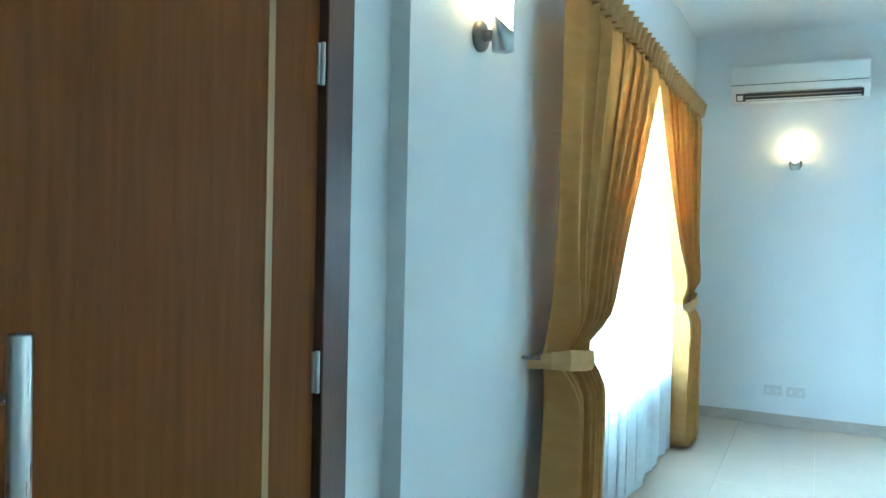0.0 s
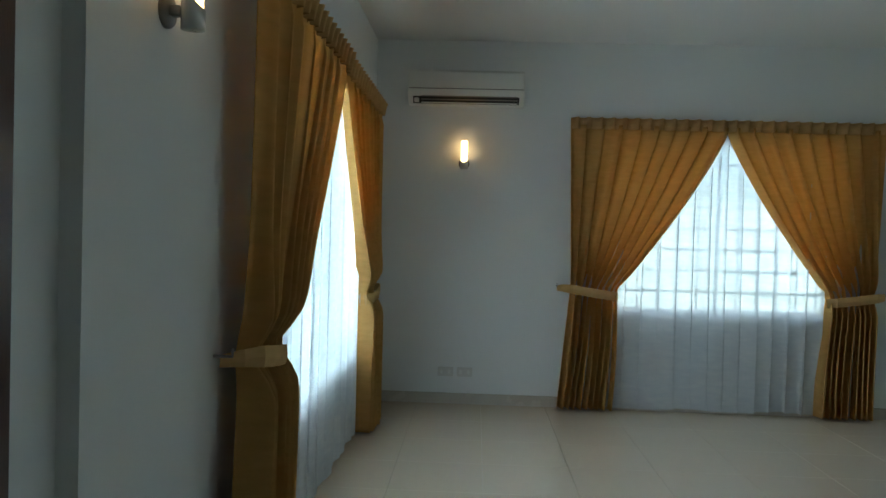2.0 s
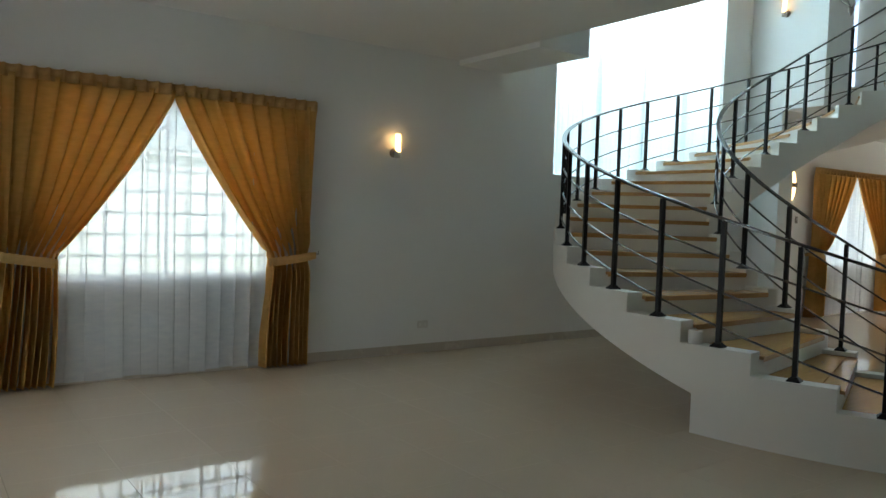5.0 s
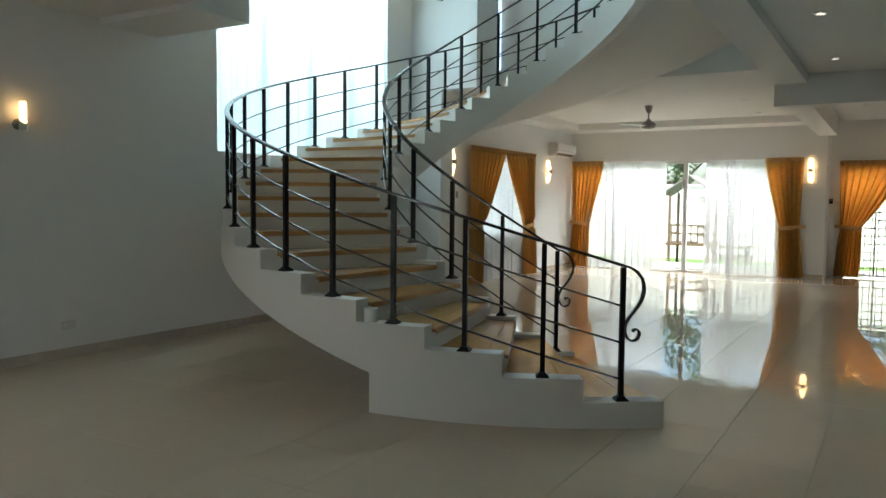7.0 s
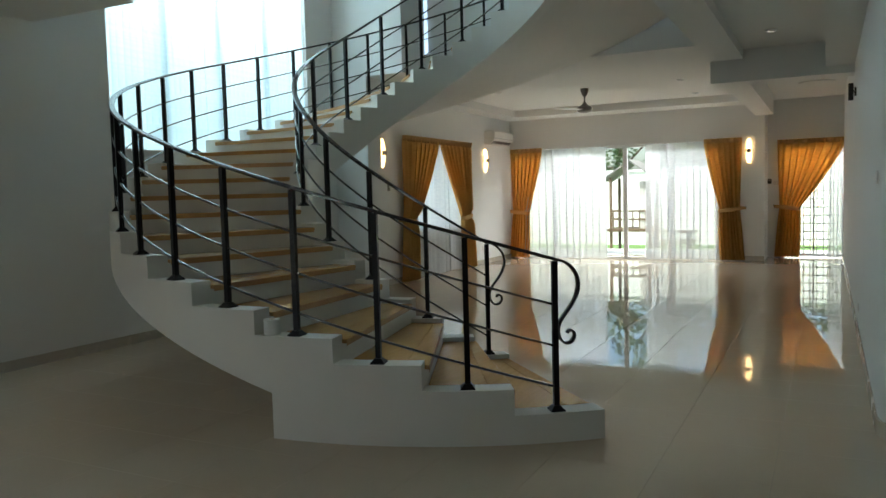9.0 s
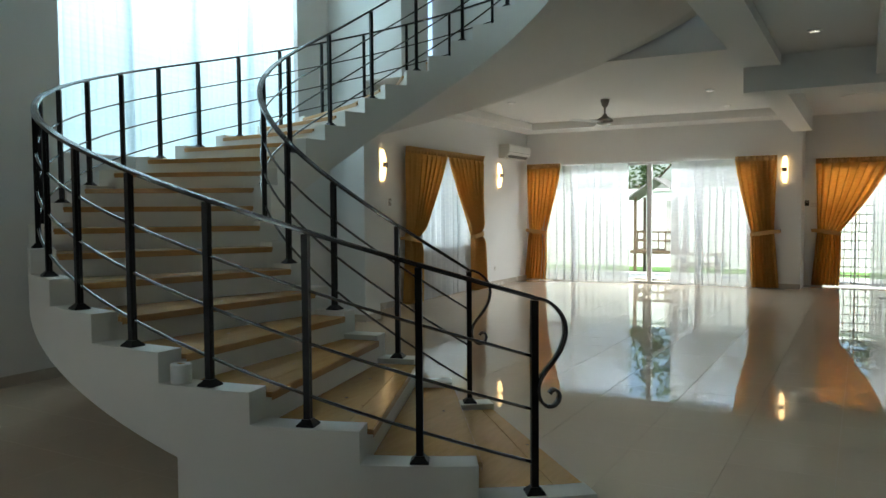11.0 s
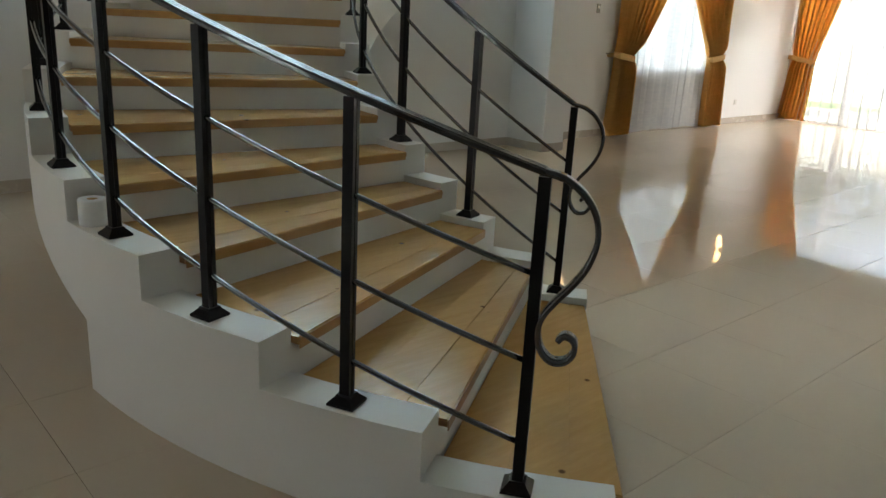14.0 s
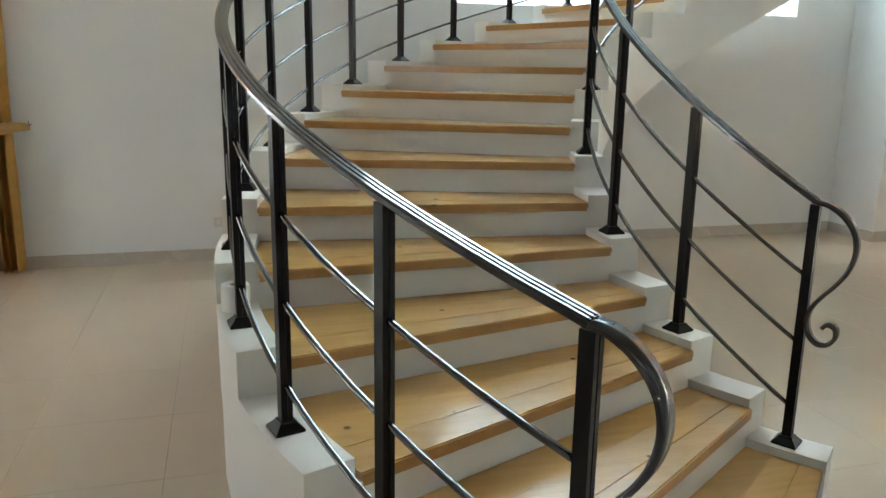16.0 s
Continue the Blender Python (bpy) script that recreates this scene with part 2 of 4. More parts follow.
def structure(name, bm, material, label, category="wall"):
    return solid(name, bm, material, label, category, kind="structure")


def lathe(profile, seg=24, axis_at=(0, 0, 0), cap=True):
    """A turned shape from (radius, z) pairs."""
    bm = bmesh.new()
    rings = []
    for r, z in profile:
        rings.append([bm.verts.new((axis_at[0] + r * math.cos(2 * math.pi * k / seg), axis_at[1] + r * math.sin(2 * math.pi * k / seg), axis_at[2] + z)) for k in range(seg)])
    for a, b in zip(rings, rings[1:]):
        for k in range(seg):
            bm.faces.new((a[k], a[(k + 1) % seg], b[(k + 1) % seg], b[k]))
    if cap:
        for ring in (rings[0], rings[-1]):
            bm.faces.new(ring)
    bmesh.ops.remove_doubles(bm, verts=bm.verts[:], dist=1e-5)
    return bm


def sweep(points, w, h, bm=None, up=Vector((0, 0, 1)), round_=False):
    """A bar of section w across by h along the up side, swept along points."""
    bm = bm or bmesh.new()
    pts = [Vector(p) for p in points]
    if round_:
        sec = [(w / 2 * math.cos(k * math.pi / 4), h / 2 * math.sin(k * math.pi / 4)) for k in range(8)]
    else:
        c = min(w, h) * 0.18
        a, b = w / 2, h / 2
        sec = [(-a + c, -b), (a - c, -b), (a, -b + c), (a, b - c), (a - c, b), (-a + c, b), (-a, b - c), (-a, -b + c)]
    rings = []
    for i, p in enumerate(pts):
        t = (pts[min(i + 1, len(pts) - 1)] - pts[max(i - 1, 0)]).normalized()
        s = t.cross(up)
        s = s.normalized() if s.length > 1e-4 else Vector((1, 0, 0))
        u = s.cross(t)
        rings.append([bm.verts.new(p + s * x + u * y) for x, y in sec])
    for a, b in zip(rings, rings[1:]):
        for k in range(8):
            bm.faces.new((a[k], a[(k + 1) % 8], b[(k + 1) % 8], b[k]))
    bm.faces.new(rings[0])
    bm.faces.new(rings[-1])
    return bm


def wall_with_openings(lo, hi, z0, z1, c0, c1, openings, along):
    """A wall between lo and hi along one axis, c0 to c1 thick, with openings (lo, hi, bottom, top) right through."""
    bm = bmesh.new()

    def put(a, b, za, zb):
        if b - a < 1e-4 or zb - za < 1e-4:
            return
        if along == "x":
            box(bm, a, c0, za, b, c1, zb)
        else:
            box(bm, c0, a, za, c1, b, zb)
    at = lo
    for a, b, za, zb in sorted(openings):
        put(at, a, z0, z1)
        put(a, b, z0, za)
        put(a, b, zb, z1)
        at = b
    put(at, hi, z0, z1)
    return bm


# ---- setting: walls, ceilings ----
TOP = 6.6                    # roof of the stair void
CEIL = 3.40                  # ceiling of the entry room
structure("wall_west", wall_with_openings(1.99, WB + 0.2, 0, CEIL + 0.3, WA - 0.2, WA, [(3.72, 6.25, 0.62, 2.5)], "y"),
          M_WALL, "white painted wall with a curtained window")
structure("wall_west_door", wall_with_openings(-2.2, 1.99, 0, CEIL + 0.3, WA - 0.26, WA - 0.06, [(0.56, 1.78, 0, 2.425)], "y"),
          M_WALL, "white painted wall around the entrance door")
structure("wall_north", wall_with_openings(WA, 11.62, 0, TOP, WB, WB + 0.2, [(1.45, 3.65, 0.92, 2.5), (7.39, 10.93, 2.15, 5.6)], "x"),
          M_WALL, "white painted wall with a curtained window and a tall stair window")
structure("wall_pier", boxes((11.62, 6.74, 0, 12.0, WB + 0.2, CEIL)), M_WALL, "white painted wall pier beside the stair")
structure("wall_pier_upper", boxes((11.62, 6.10, CEIL, 12.35, WB + 0.2, TOP), (12.0, 6.74, CEIL - 0.1, 12.35, WB, CEIL)), M_WALL, "white upper wall beside the stair window")
structure("wall_north_hall", wall_with_openings(12.0, FAR + 0.2, 0, CEIL + 0.3, WB, WB + 0.2, [(14.0, 16.0, 0.92, 2.45)], "x"),
          M_WALL, "white painted hall wall with a curtained window")
structure("wall_east", wall_with_openings(1.62, WB, 0, CEIL + 0.3, FAR, FAR + 0.2, [(2.55, 7.15, 0.0, 2.58)], "y"),
          M_WALL, "white far wall with a wide sliding door")
structure("wall_east_return", boxes((FAR + 0.2, 1.62, 0, 19.95, 1.82, CEIL + 0.1)), M_WALL, "short white return wall beside the side door")
structure("wall_east_side", wall_with_openings(-0.2, 1.82, 0, CEIL + 0.1, 19.95, 20.15, [(0.12, 1.28, 0.0, 2.5)], "y"),
          M_WALL, "white wall with a curtained side door")
SOUTH, ROUND = 0.13, 0.42     # face of the hall's south wall, and the radius of its rounded end
END_X = 7.0                  # where the rounded end begins


def rounded_end(r, z0, z1, out=0.0):
    """A quarter-round wall end with the short wall behind it."""
    arc = [(END_X - (r + out) * math.sin(radians(a)), SOUTH - ROUND + (r + out) * math.cos(radians(a))) for a in range(0, 91, 6)]
    back = [(END_X - r * math.sin(radians(a)), SOUTH - ROUND + r * math.cos(radians(a))) for a in range(90, -1, -6)] if out else [(arc[-1][0], -1.1), (END_X, -1.1)]
    ring = arc + back
    bm = bmesh.new()
    lo, hi = [bm.verts.new((x, y, z0)) for x, y in ring], [bm.verts.new((x, y, z1)) for x, y in ring]
    n = len(ring)
    for k in range(n):
        bm.faces.new((lo[k], lo[(k + 1) % n], hi[(k + 1) % n], hi[k]))
    bm.faces.new(lo)
    bm.faces.new(hi)
    return bm


structure("wall_south", boxes((END_X, -0.2, 0, 19.95, SOUTH, TOP)), M_WALL, "long white painted hall wall")
structure("wall_south_end", rounded_end(ROUND, 0, TOP), M_WALL, "white rounded end of the hall wall")
structure("wall_south_recess", boxes((2.3, -1.3, 0, END_X - 0.02, -1.1, TOP), (2.3, -0.2, CEIL + 0.3, END_X - ROUND, 0.0, TOP)), M_WALL, "plain white wall of the recess")
structure("wall_south_entry", boxes((WA - 0.26, -2.4, 0, 2.3, -2.2, CEIL + 0.3), (2.1, -2.2, 0, 2.3, -1.1, CEIL + 0.3)), M_WALL, "white wall behind the entrance")
structure("wall_upper_west", boxes((3.4, 0.0, CEIL + 0.3, 3.6, WB, TOP)), M_WALL, "white upper floor wall")
structure("ceiling_entry", boxes((WA - 0.26, -2.2, CEIL, 5.83, WB, CEIL + 0.3), (5.83, -1.1, CEIL, END_X - ROUND, 0.0, CEIL + 0.6), (5.83, 5.96, CEIL - 0.06, 6.55, WB, CEIL + 0.3),
                                 (5.83, 0.0, CEIL, 12.68, 1.45, CEIL + 0.6)), M_CEIL, "white plaster ceiling", "ceiling")
structure("ceiling_hall", boxes((12.3, 0.0, CEIL + 0.05, 20.15, WB, CEIL + 0.35), (18.2, 1.80, 3.30, FAR, WB, CEIL + 0.05), (12.35, 6.88, 3.30, 18.2, WB, CEIL + 0.05)),
          M_CEIL, "white hall ceiling with a dropped border", "ceiling")
structure("beam", boxes((5.83, 1.45, 3.28, 12.68, 1.87, CEIL + 0.6)), M_CEIL, "white beam along the stair void", "beam")
structure("beam", boxes((12.68, SOUTH, 2.98, 13.08, 1.87, CEIL + 0.05)), M_CEIL, "white cross beam over the hall passage", "beam")
structure("beam", boxes((13.08, 1.45, 3.06, FAR, 1.80, CEIL + 0.05)), M_CEIL, "white beam along the hall", "beam")
structure("beam", boxes((END_X - 0.2, SOUTH, 3.08, 12.68, 0.46, CEIL)), M_CEIL, "white beam along the passage wall", "beam")
structure("ceiling_void", boxes((3.4, 0.0, TOP, 13.0, WB + 0.2, TOP + 0.2)), M_CEIL, "white ceiling above the stair", "ceiling")
structure("wall_upper_east", boxes((12.46, 1.87, CEIL + 0.35, 12.6, 6.09, TOP)), M_WALL, "white upper floor wall")

# unseen slab, added only to block direct sun from the west window
structure("sun_shield", boxes((WA - 1.9, 1.5, 2.85, WA - 0.26, WB + 0.5, 3.0)), M_CEIL, "unseen white slab added to keep the sun off the west window", "roof")
floor = structure("floor", boxes((WA - 0.26, -2.2, -0.2, 20.15, WB + 0.2, -0.012)), M_GROUT, "polished cream tile floor", "floor")


def skirting(name, *dims):
    structure(name, boxes(*dims, bevel=0.004), M_SKIRT, "beige tile skirting along the wall", "baseboard")


SK = 0.10
skirting("baseboard", (WA, 1.99, -0.01, WA + 0.014, WB, SK))
skirting("baseboard", (WA + 0.014, WB - 0.014, -0.01, 11.606, WB, SK))
skirting("baseboard", (11.606, 6.726, -0.01, 11.62, WB, SK), (11.62, 6.726, -0.01, 12.0, 6.74, SK))
skirting("baseboard", (12.0, WB - 0.014, -0.01, FAR, WB, SK))
skirting("baseboard", (FAR - 0.014, 1.62, -0.01, FAR, 2.5, SK), (FAR - 0.014, 7.2, -0.01, FAR, WB - 0.014, SK))
skirting("baseboard", (END_X, SOUTH, -0.01, 19.95, SOUTH + 0.014, SK))
structure("baseboard", rounded_end(ROUND, -0.01, SK, 0.014), M_SKIRT, "beige tile skirting round the wall end", "baseboard")

# ---- the staircase ----
RISE, CURB = 0.163, 0.022
TREAD_DROP = 0.012           # treads lie below the string's steps
STEPS = 27
FOOT_END, SOLID_END = -0.52, 3.288   # where the flight begins, and where its foot leaves the floor
# each edge of the flight: centre, radius, first angle and turn a step; the lower run, then the upper run
OUTER = ((8.764, 3.853, 3.284, -144.37, 9.742), (9.093, 3.973, 3.215, -134.04, 10.382))
INNER = ((8.913, 3.960, 1.668, -145.77, 8.864), (8.909, 4.009, 1.505, -143.80, 9.854))


def on_edge(edge, off, s, z):
    """The point s steps along an edge of the flight, off metres outside it; the two runs flow into one another."""
    k = min(1.0, max(0.0, (s - 8.0) / 7.0))
    w = k * k * (3 - 2 * k)
    (x0, y0), (x1, y1) = [(cx + (r + off) * math.cos(radians(a - da * s)), cy + (r + off) * math.sin(radians(a - da * s))) for cx, cy, r, a, da in edge]
    return (x0 + (x1 - x0) * w, y0 + (y1 - y0) * w, z)


def heading_at(edge, s):
    """The unit vector down the flight at s."""
    p, q = Vector(on_edge(edge, 0, s + 0.05, 0)), Vector(on_edge(edge, 0, s - 0.05, 0))
    return (q - p).normalized()


def sector(side0, side1, s0, s1, z0, z1, n=4, slope0=None):
    """A block between two lines (edge, offset) from step s0 to s1; slope0 = bottom heights at s0 and s1."""
    bm = bmesh.new()
    cols = []
    for k in range(n + 1):
        s = s0 + (s1 - s0) * k / n
        zb = z0 if slope0 is None else slope0[0] + (slope0[1] - slope0[0]) * k / n
        cols.append([bm.verts.new(on_edge(*side, s, z)) for side, z in ((side0, zb), (side1, zb), (side1, z1), (side0, z1))])
    for a, b in zip(cols, cols[1:]):
        for k in range(4):
            bm.faces.new((a[k], a[(k + 1) % 4], b[(k + 1) % 4], b[k]))
    bm.faces.new(cols[0])
    bm.faces.new(cols[-1])
    return bm


def joined(items):
    bm = bmesh.new()
    for it in items:
        me = bpy.data.meshes.new("tmp")
        it.to_mesh(me)
        it.free()
        bm.from_mesh(me)
        bpy.data.meshes.remove(me)
    bmesh.ops.remove_doubles(bm, verts=bm.verts[:], dist=2e-4)
    return bm


def soffit(s):
    """Height of the flight's underside; the foot is solid to the floor."""
    return 0.0 if s <= SOLID_END else 0.30 + (s - SOLID_END) * RISE


stair = thing("staircase", "curved white staircase with golden oak treads", "staircase", at=(0, 0, 0))
core = []
for i in range(1, STEPS + 1):
    s0, s1 = (i - 1.5, i - 0.5) if i > 1 else (FOOT_END, 0.5)
    zt = RISE * i
    edges = [s0, SOLID_END, s1] if s0 < SOLID_END < s1 else [s0, s1]
    for b0, b1 in zip(edges, edges[1:]):
        bot = (0.0, 0.0) if b1 <= SOLID_END else (soffit(max(b0, SOLID_END + 1e-5)), soffit(b1))
        core.append(sector((INNER, 0.075), (OUTER, -0.09), b0, b1, 0, zt - TREAD_DROP - 0.03, 4, bot))


def string_mesh(edge, lo, hi, extra):
    """A stepped string as one skin: its outline in (s, z), swept across its width."""
    bm = bmesh.new()
    cols = []
    for i in range(1, STEPS + 1):
        s0 = i - 1.5 if i > 1 else FOOT_END - extra
        knots_s = [s0 + (i - 0.5 - s0) * k / 4 for k in range(5)]
        if s0 < SOLID_END < i - 0.5:
            knots_s = sorted(knots_s + [SOLID_END])
        for s in knots_s:
            cols.append((s, RISE * i + CURB))
    rings = []
    for n, (s, z) in enumerate(cols):
        low = soffit(s)
        if abs(s - SOLID_END) < 1e-6:
            rings.append([bm.verts.new(on_edge(edge, o, s, h)) for o, h in ((lo, 0.0), (hi, 0.0), (hi, z), (lo, z))])
            low = 0.30
        rings.append([bm.verts.new(on_edge(edge, o, s, h)) for o, h in ((lo, low), (hi, low), (hi, z), (lo, z))])
    for a, b in zip(rings, rings[1:]):
        for k in range(4):
            bm.faces.new((a[k], a[(k + 1) % 4], b[(k + 1) % 4], b[k]))
    bm.faces.new(rings[0])
    bm.faces.new(rings[-1])
    bmesh.ops.remove_doubles(bm, verts=bm.verts[:], dist=2e-4)
    bmesh.ops.dissolve_degenerate(bm, edges=bm.edges[:], dist=1e-4)
    return bm


part("outer_string", string_mesh(OUTER, -0.09, 0.07, 0.0), M_STAIR, stair, "white stepped outer string", "edges")
part("inner_string", string_mesh(INNER, -0.075, 0.075, 0.09), M_STAIR, stair, "white stepped inner string", "edges")
part("flight", joined(core), M_STAIR, stair, "white plastered flight with smooth underside", "edges")
for i in range(1, STEPS + 1):
    s0, s1 = (i - 1.5, i - 0.5) if i > 1 else (FOOT_END, 0.5)
    zt = RISE * i - TREAD_DROP
    nose = 0.055
    tread = part("tread", sector((INNER, 0.077), (OUTER, -0.092), s0 - nose, s1 - 0.016, zt - 0.026, zt - 0.007, 3), M_NOSE, stair)
    cuts = [s0 - nose, s0 - nose + 0.30, s0 - nose + 0.66, s1 - 0.016]
    for c0, c1 in zip(cuts, cuts[1:]):
        bm = sector((INNER, 0.079), (OUTER, -0.094), c0 + 0.0002, c1 - 0.0002, zt - 0.007, zt, 3)
        long_edges = [e for e in bm.edges if e.calc_length() > 1.2 and min(v.co.z for v in e.verts) > zt - 0.001]
        bmesh.ops.bevel(bm, geom=long_edges, offset=0.004 if c0 == cuts[0] else 0.0004, segments=2, affect="EDGES")
        part("board", bm, M_TREAD, tread)
    bm = sector((INNER, 0.083), (OUTER, -0.098), s0 - nose - 0.004, s0 - nose + 0.002, zt - 0.042, zt - 0.005, 3)
    part("nosing", bm, M_NOSE, stair)

# upper landing
bm = sector((INNER, -0.075), (OUTER, 0.07), STEPS - 0.5, STEPS + 3, 4.02, RISE * STEPS + CURB, 6)
structure("landing", bm, M_STAIR, "white upper landing at the head of the stair", "floor")

POST_H = 0.956


def post_part(parent, edge, s, z):
    x, y, _ = on_edge(edge, 0, s, 0)
    down = heading_at(edge, s)
    p = new("post", POST_ME)
    p.parent = parent
    p.matrix_basis = pose(x, y, z, 0, 0, math.degrees(math.atan2(-down.x, down.y)))
    b = new("base_plate", PLATE_ME)
    b.parent = p


prof = [(-0.018, -0.017), (-0.0025, -0.017), (-0.0025, -0.013), (0.0025, -0.013), (0.0025, -0.017), (0.018, -0.017),
        (0.018, 0.017), (0.0025, 0.017), (0.0025, 0.013), (-0.0025, 0.013), (-0.0025, 0.017), (-0.018, 0.017)]
bm = bmesh.new()
lo = [bm.verts.new((x, y, 0.012)) for x, y in prof]
hi = [bm.verts.new((x, y, POST_H - 0.012)) for x, y in prof]
for k in range(12):
    bm.faces.new((lo[k], lo[(k + 1) % 12], hi[(k + 1) % 12], hi[k]))
bm.faces.new(lo)
bm.faces.new(hi)
POST_ME = mesh_of("post", bm, M_IRON)
bm = bmesh.new()
rings = []
for s, z in ((0.046, 0.0), (0.046, 0.008), (0.026, 0.028), (0.024, 0.034)):
    rings.append([bm.verts.new((s * u, s * v, z)) for u, v in ((-1, -1), (1, -1), (1, 1), (-1, 1))])
for r0_, r1_ in zip(rings, rings[1:]):
    for k in range(4):
        bm.faces.new((r0_[k], r0_[(k + 1) % 4], r1_[(k + 1) % 4], r1_[k]))
bm.faces.new(rings[0])
bm.faces.new(rings[-1])
PLATE_ME = mesh_of("base_plate", bm, M_IRON)

SCROLL = [(0.0, 0.0), (0.05, -0.012), (0.10, -0.045), (0.14, -0.10), (0.152, -0.17), (0.135, -0.24), (0.10, -0.30), (0.06, -0.35), (0.028, -0.40), (0.018, -0.45),
          (0.03, -0.50), (0.062, -0.53), (0.10, -0.525), (0.122, -0.495), (0.118, -0.462), (0.092, -0.45), (0.074, -0.468)]


def railing(name, edge, every, label):
    rail = thing(name, label, "stair railing")
    for k in range(0, STEPS, every):
        post_part(rail, edge, k, RISE * (k + 1) + CURB)
    n = (STEPS - 1) * 4

    def along(h, off=0.0):
        return [on_edge(edge, off, k / 4, RISE * (k / 4 + 1) + CURB + h) for k in range(n + 1)]
    line = along(POST_H)
    # the scroll at the foot lies along the flight's direction
    tan = heading_at(edge, 0)
    side = Vector((tan.y, -tan.x, 0))
    p0 = Vector(on_edge(edge, 0, 0, RISE + CURB + POST_H))
    hr = part("handrail", sweep(line, 0.05, 0.018), M_RAIL, rail, "dark enamelled flat handrail with raised ribs", "edges")
    for off in (-0.016, 0.0, 0.016):
        part("rib", sweep(along(POST_H + 0.009, off), 0.010, 0.006), M_RAIL, hr, "", "edges")
    bm = bmesh.new()
    pts = [p0 + tan * s + Vector((0, 0, z)) for s, z in SCROLL]
    fine = []
    for i in range(len(pts) - 1):
        q0, q1, q2, q3 = pts[max(i - 1, 0)], pts[i], pts[i + 1], pts[min(i + 2, len(pts) - 1)]
        for k in range(4):
            u = k / 4
            fine.append(0.5 * ((2 * q1) + (-q0 + q2) * u + (2 * q0 - 5 * q1 + 4 * q2 - q3) * u * u + (-q0 + 3 * q1 - 3 * q2 + q3) * u ** 3))
    fine.append(pts[-1])
    rings = []
    for i, p in enumerate(fine):
        t = (fine[min(i + 1, len(fine) - 1)] - fine[max(i - 1, 0)]).normalized()
        u = t.cross(side).normalized()
        w = 0.025 - 0.006 * i / len(fine)
        rings.append([bm.verts.new(p + side * sx * w + u * sy * 0.0075) for sx, sy in ((-1, -1), (1, -1), (1, 1), (-1, 1))])
    for q, w in zip(rings, rings[1:]):
        for k in range(4):
            bm.faces.new((q[k], q[(k + 1) % 4], w[(k + 1) % 4], w[k]))
    bm.faces.new(rings[0])
    bm.faces.new(rings[-1])
    part("scroll", bm, M_RAIL, rail, "curled iron scroll end of the handrail", True)
    for h in (0.15, 0.41, 0.67):
        part("bar", sweep(along(h), 0.017, 0.014), M_BAR, rail, "", True)
    return rail


railing("outer_stair_railing", OUTER, 1, "black iron railing on the wide side of the stair")
railing("inner_stair_railing", INNER, 2, "black iron railing on the narrow side of the stair")

# ---- curtains ----


def frame_at(origin, along, out):
    """Places local (u along the wall, d out of it, z) in the world."""
    o, a, d = Vector(origin), Vector(along), Vector(out)
    return lambda u, w, z: o + a * u + d * w + Vector((0, 0, z))


def drape(place, u_out, u_in, top, tie_z, tie_w, foot_w, folds, depth=0.055, seed=0, bottom=0.02, nu=150, nv=44, lap=0.20, pull=0.05, flare=0.06, stand=0.0):
    """One curtain half, gathered at its tie; u_out is the fixed side, u_in the parted side."""
    rnd = random.Random(seed)
    sgn = 1 if u_in > u_out else -1
    full = abs(u_in - u_out)
    ph = [rnd.uniform(0, 6.28) for _ in range(4)]
    bm = bmesh.new()
    rows = []
    for j in range(nv + 1):
        v = j / nv
        z = top - (top - bottom) * v
        if z > tie_z:
            k = (top - z) / (top - tie_z)
            kk = max(0.0, (k - 0.03) / 0.97)
            width = full + (tie_w - full) * (kk ** 1.12 * 0.92 + 0.08 * kk * kk * kk)
            start = pull * k ** 1.5
            off = stand * (1 - k)
        else:
            k = (tie_z - z) / (tie_z - bottom)
            width = tie_w + (foot_w - tie_w) * (1 - (1 - k) ** 2)
            start = pull * (1 - k) - flare * k
            off = 0.3 * stand * k
        squeeze = full / max(width, 0.1)
        amp = depth * min(1.35, 0.45 + 0.25 * squeeze) * (0.55 if z > top - 0.10 else 1.0)
        near = math.exp(-((z - tie_z) / 0.10) ** 2)
        amp *= (1 - 0.55 * near) * (0.75 if z > tie_z + 0.5 else 1.0 - 0.5 * max(0.0, z - tie_z) if z > tie_z else 1.0)
        row = []
        for i in range(nu + 1):
            u = i / nu
            wob = 0.06 * math.sin(2.3 * u * 3.1 + ph[0] + v * 1.5) + 0.03 * math.sin(9 * u + ph[1])
            f = math.sin(2 * math.pi * folds * (u + wob * 0.15) + ph[2]) + 0.22 * math.sin(2 * math.pi * folds * 2.17 * u + ph[3] + v)
            over = lap / folds * math.sin(2 * math.pi * folds * (u + wob * 0.15) + ph[2] + 1.1) * min(1.0, 6 * u, 6 * (1 - u))
            pos = start + width * (u + over) + 0.006 * math.sin(7 * v + 13 * u)
            row.append(bm.verts.new(place(u_out + sgn * pos, 0.115 + off + amp * f - 0.045 * near, z)))
        rows.append(row)
    for a, b in zip(rows, rows[1:]):
        for i in range(nu):
            bm.faces.new((a[i], a[i + 1], b[i + 1], b[i]))
    return bm


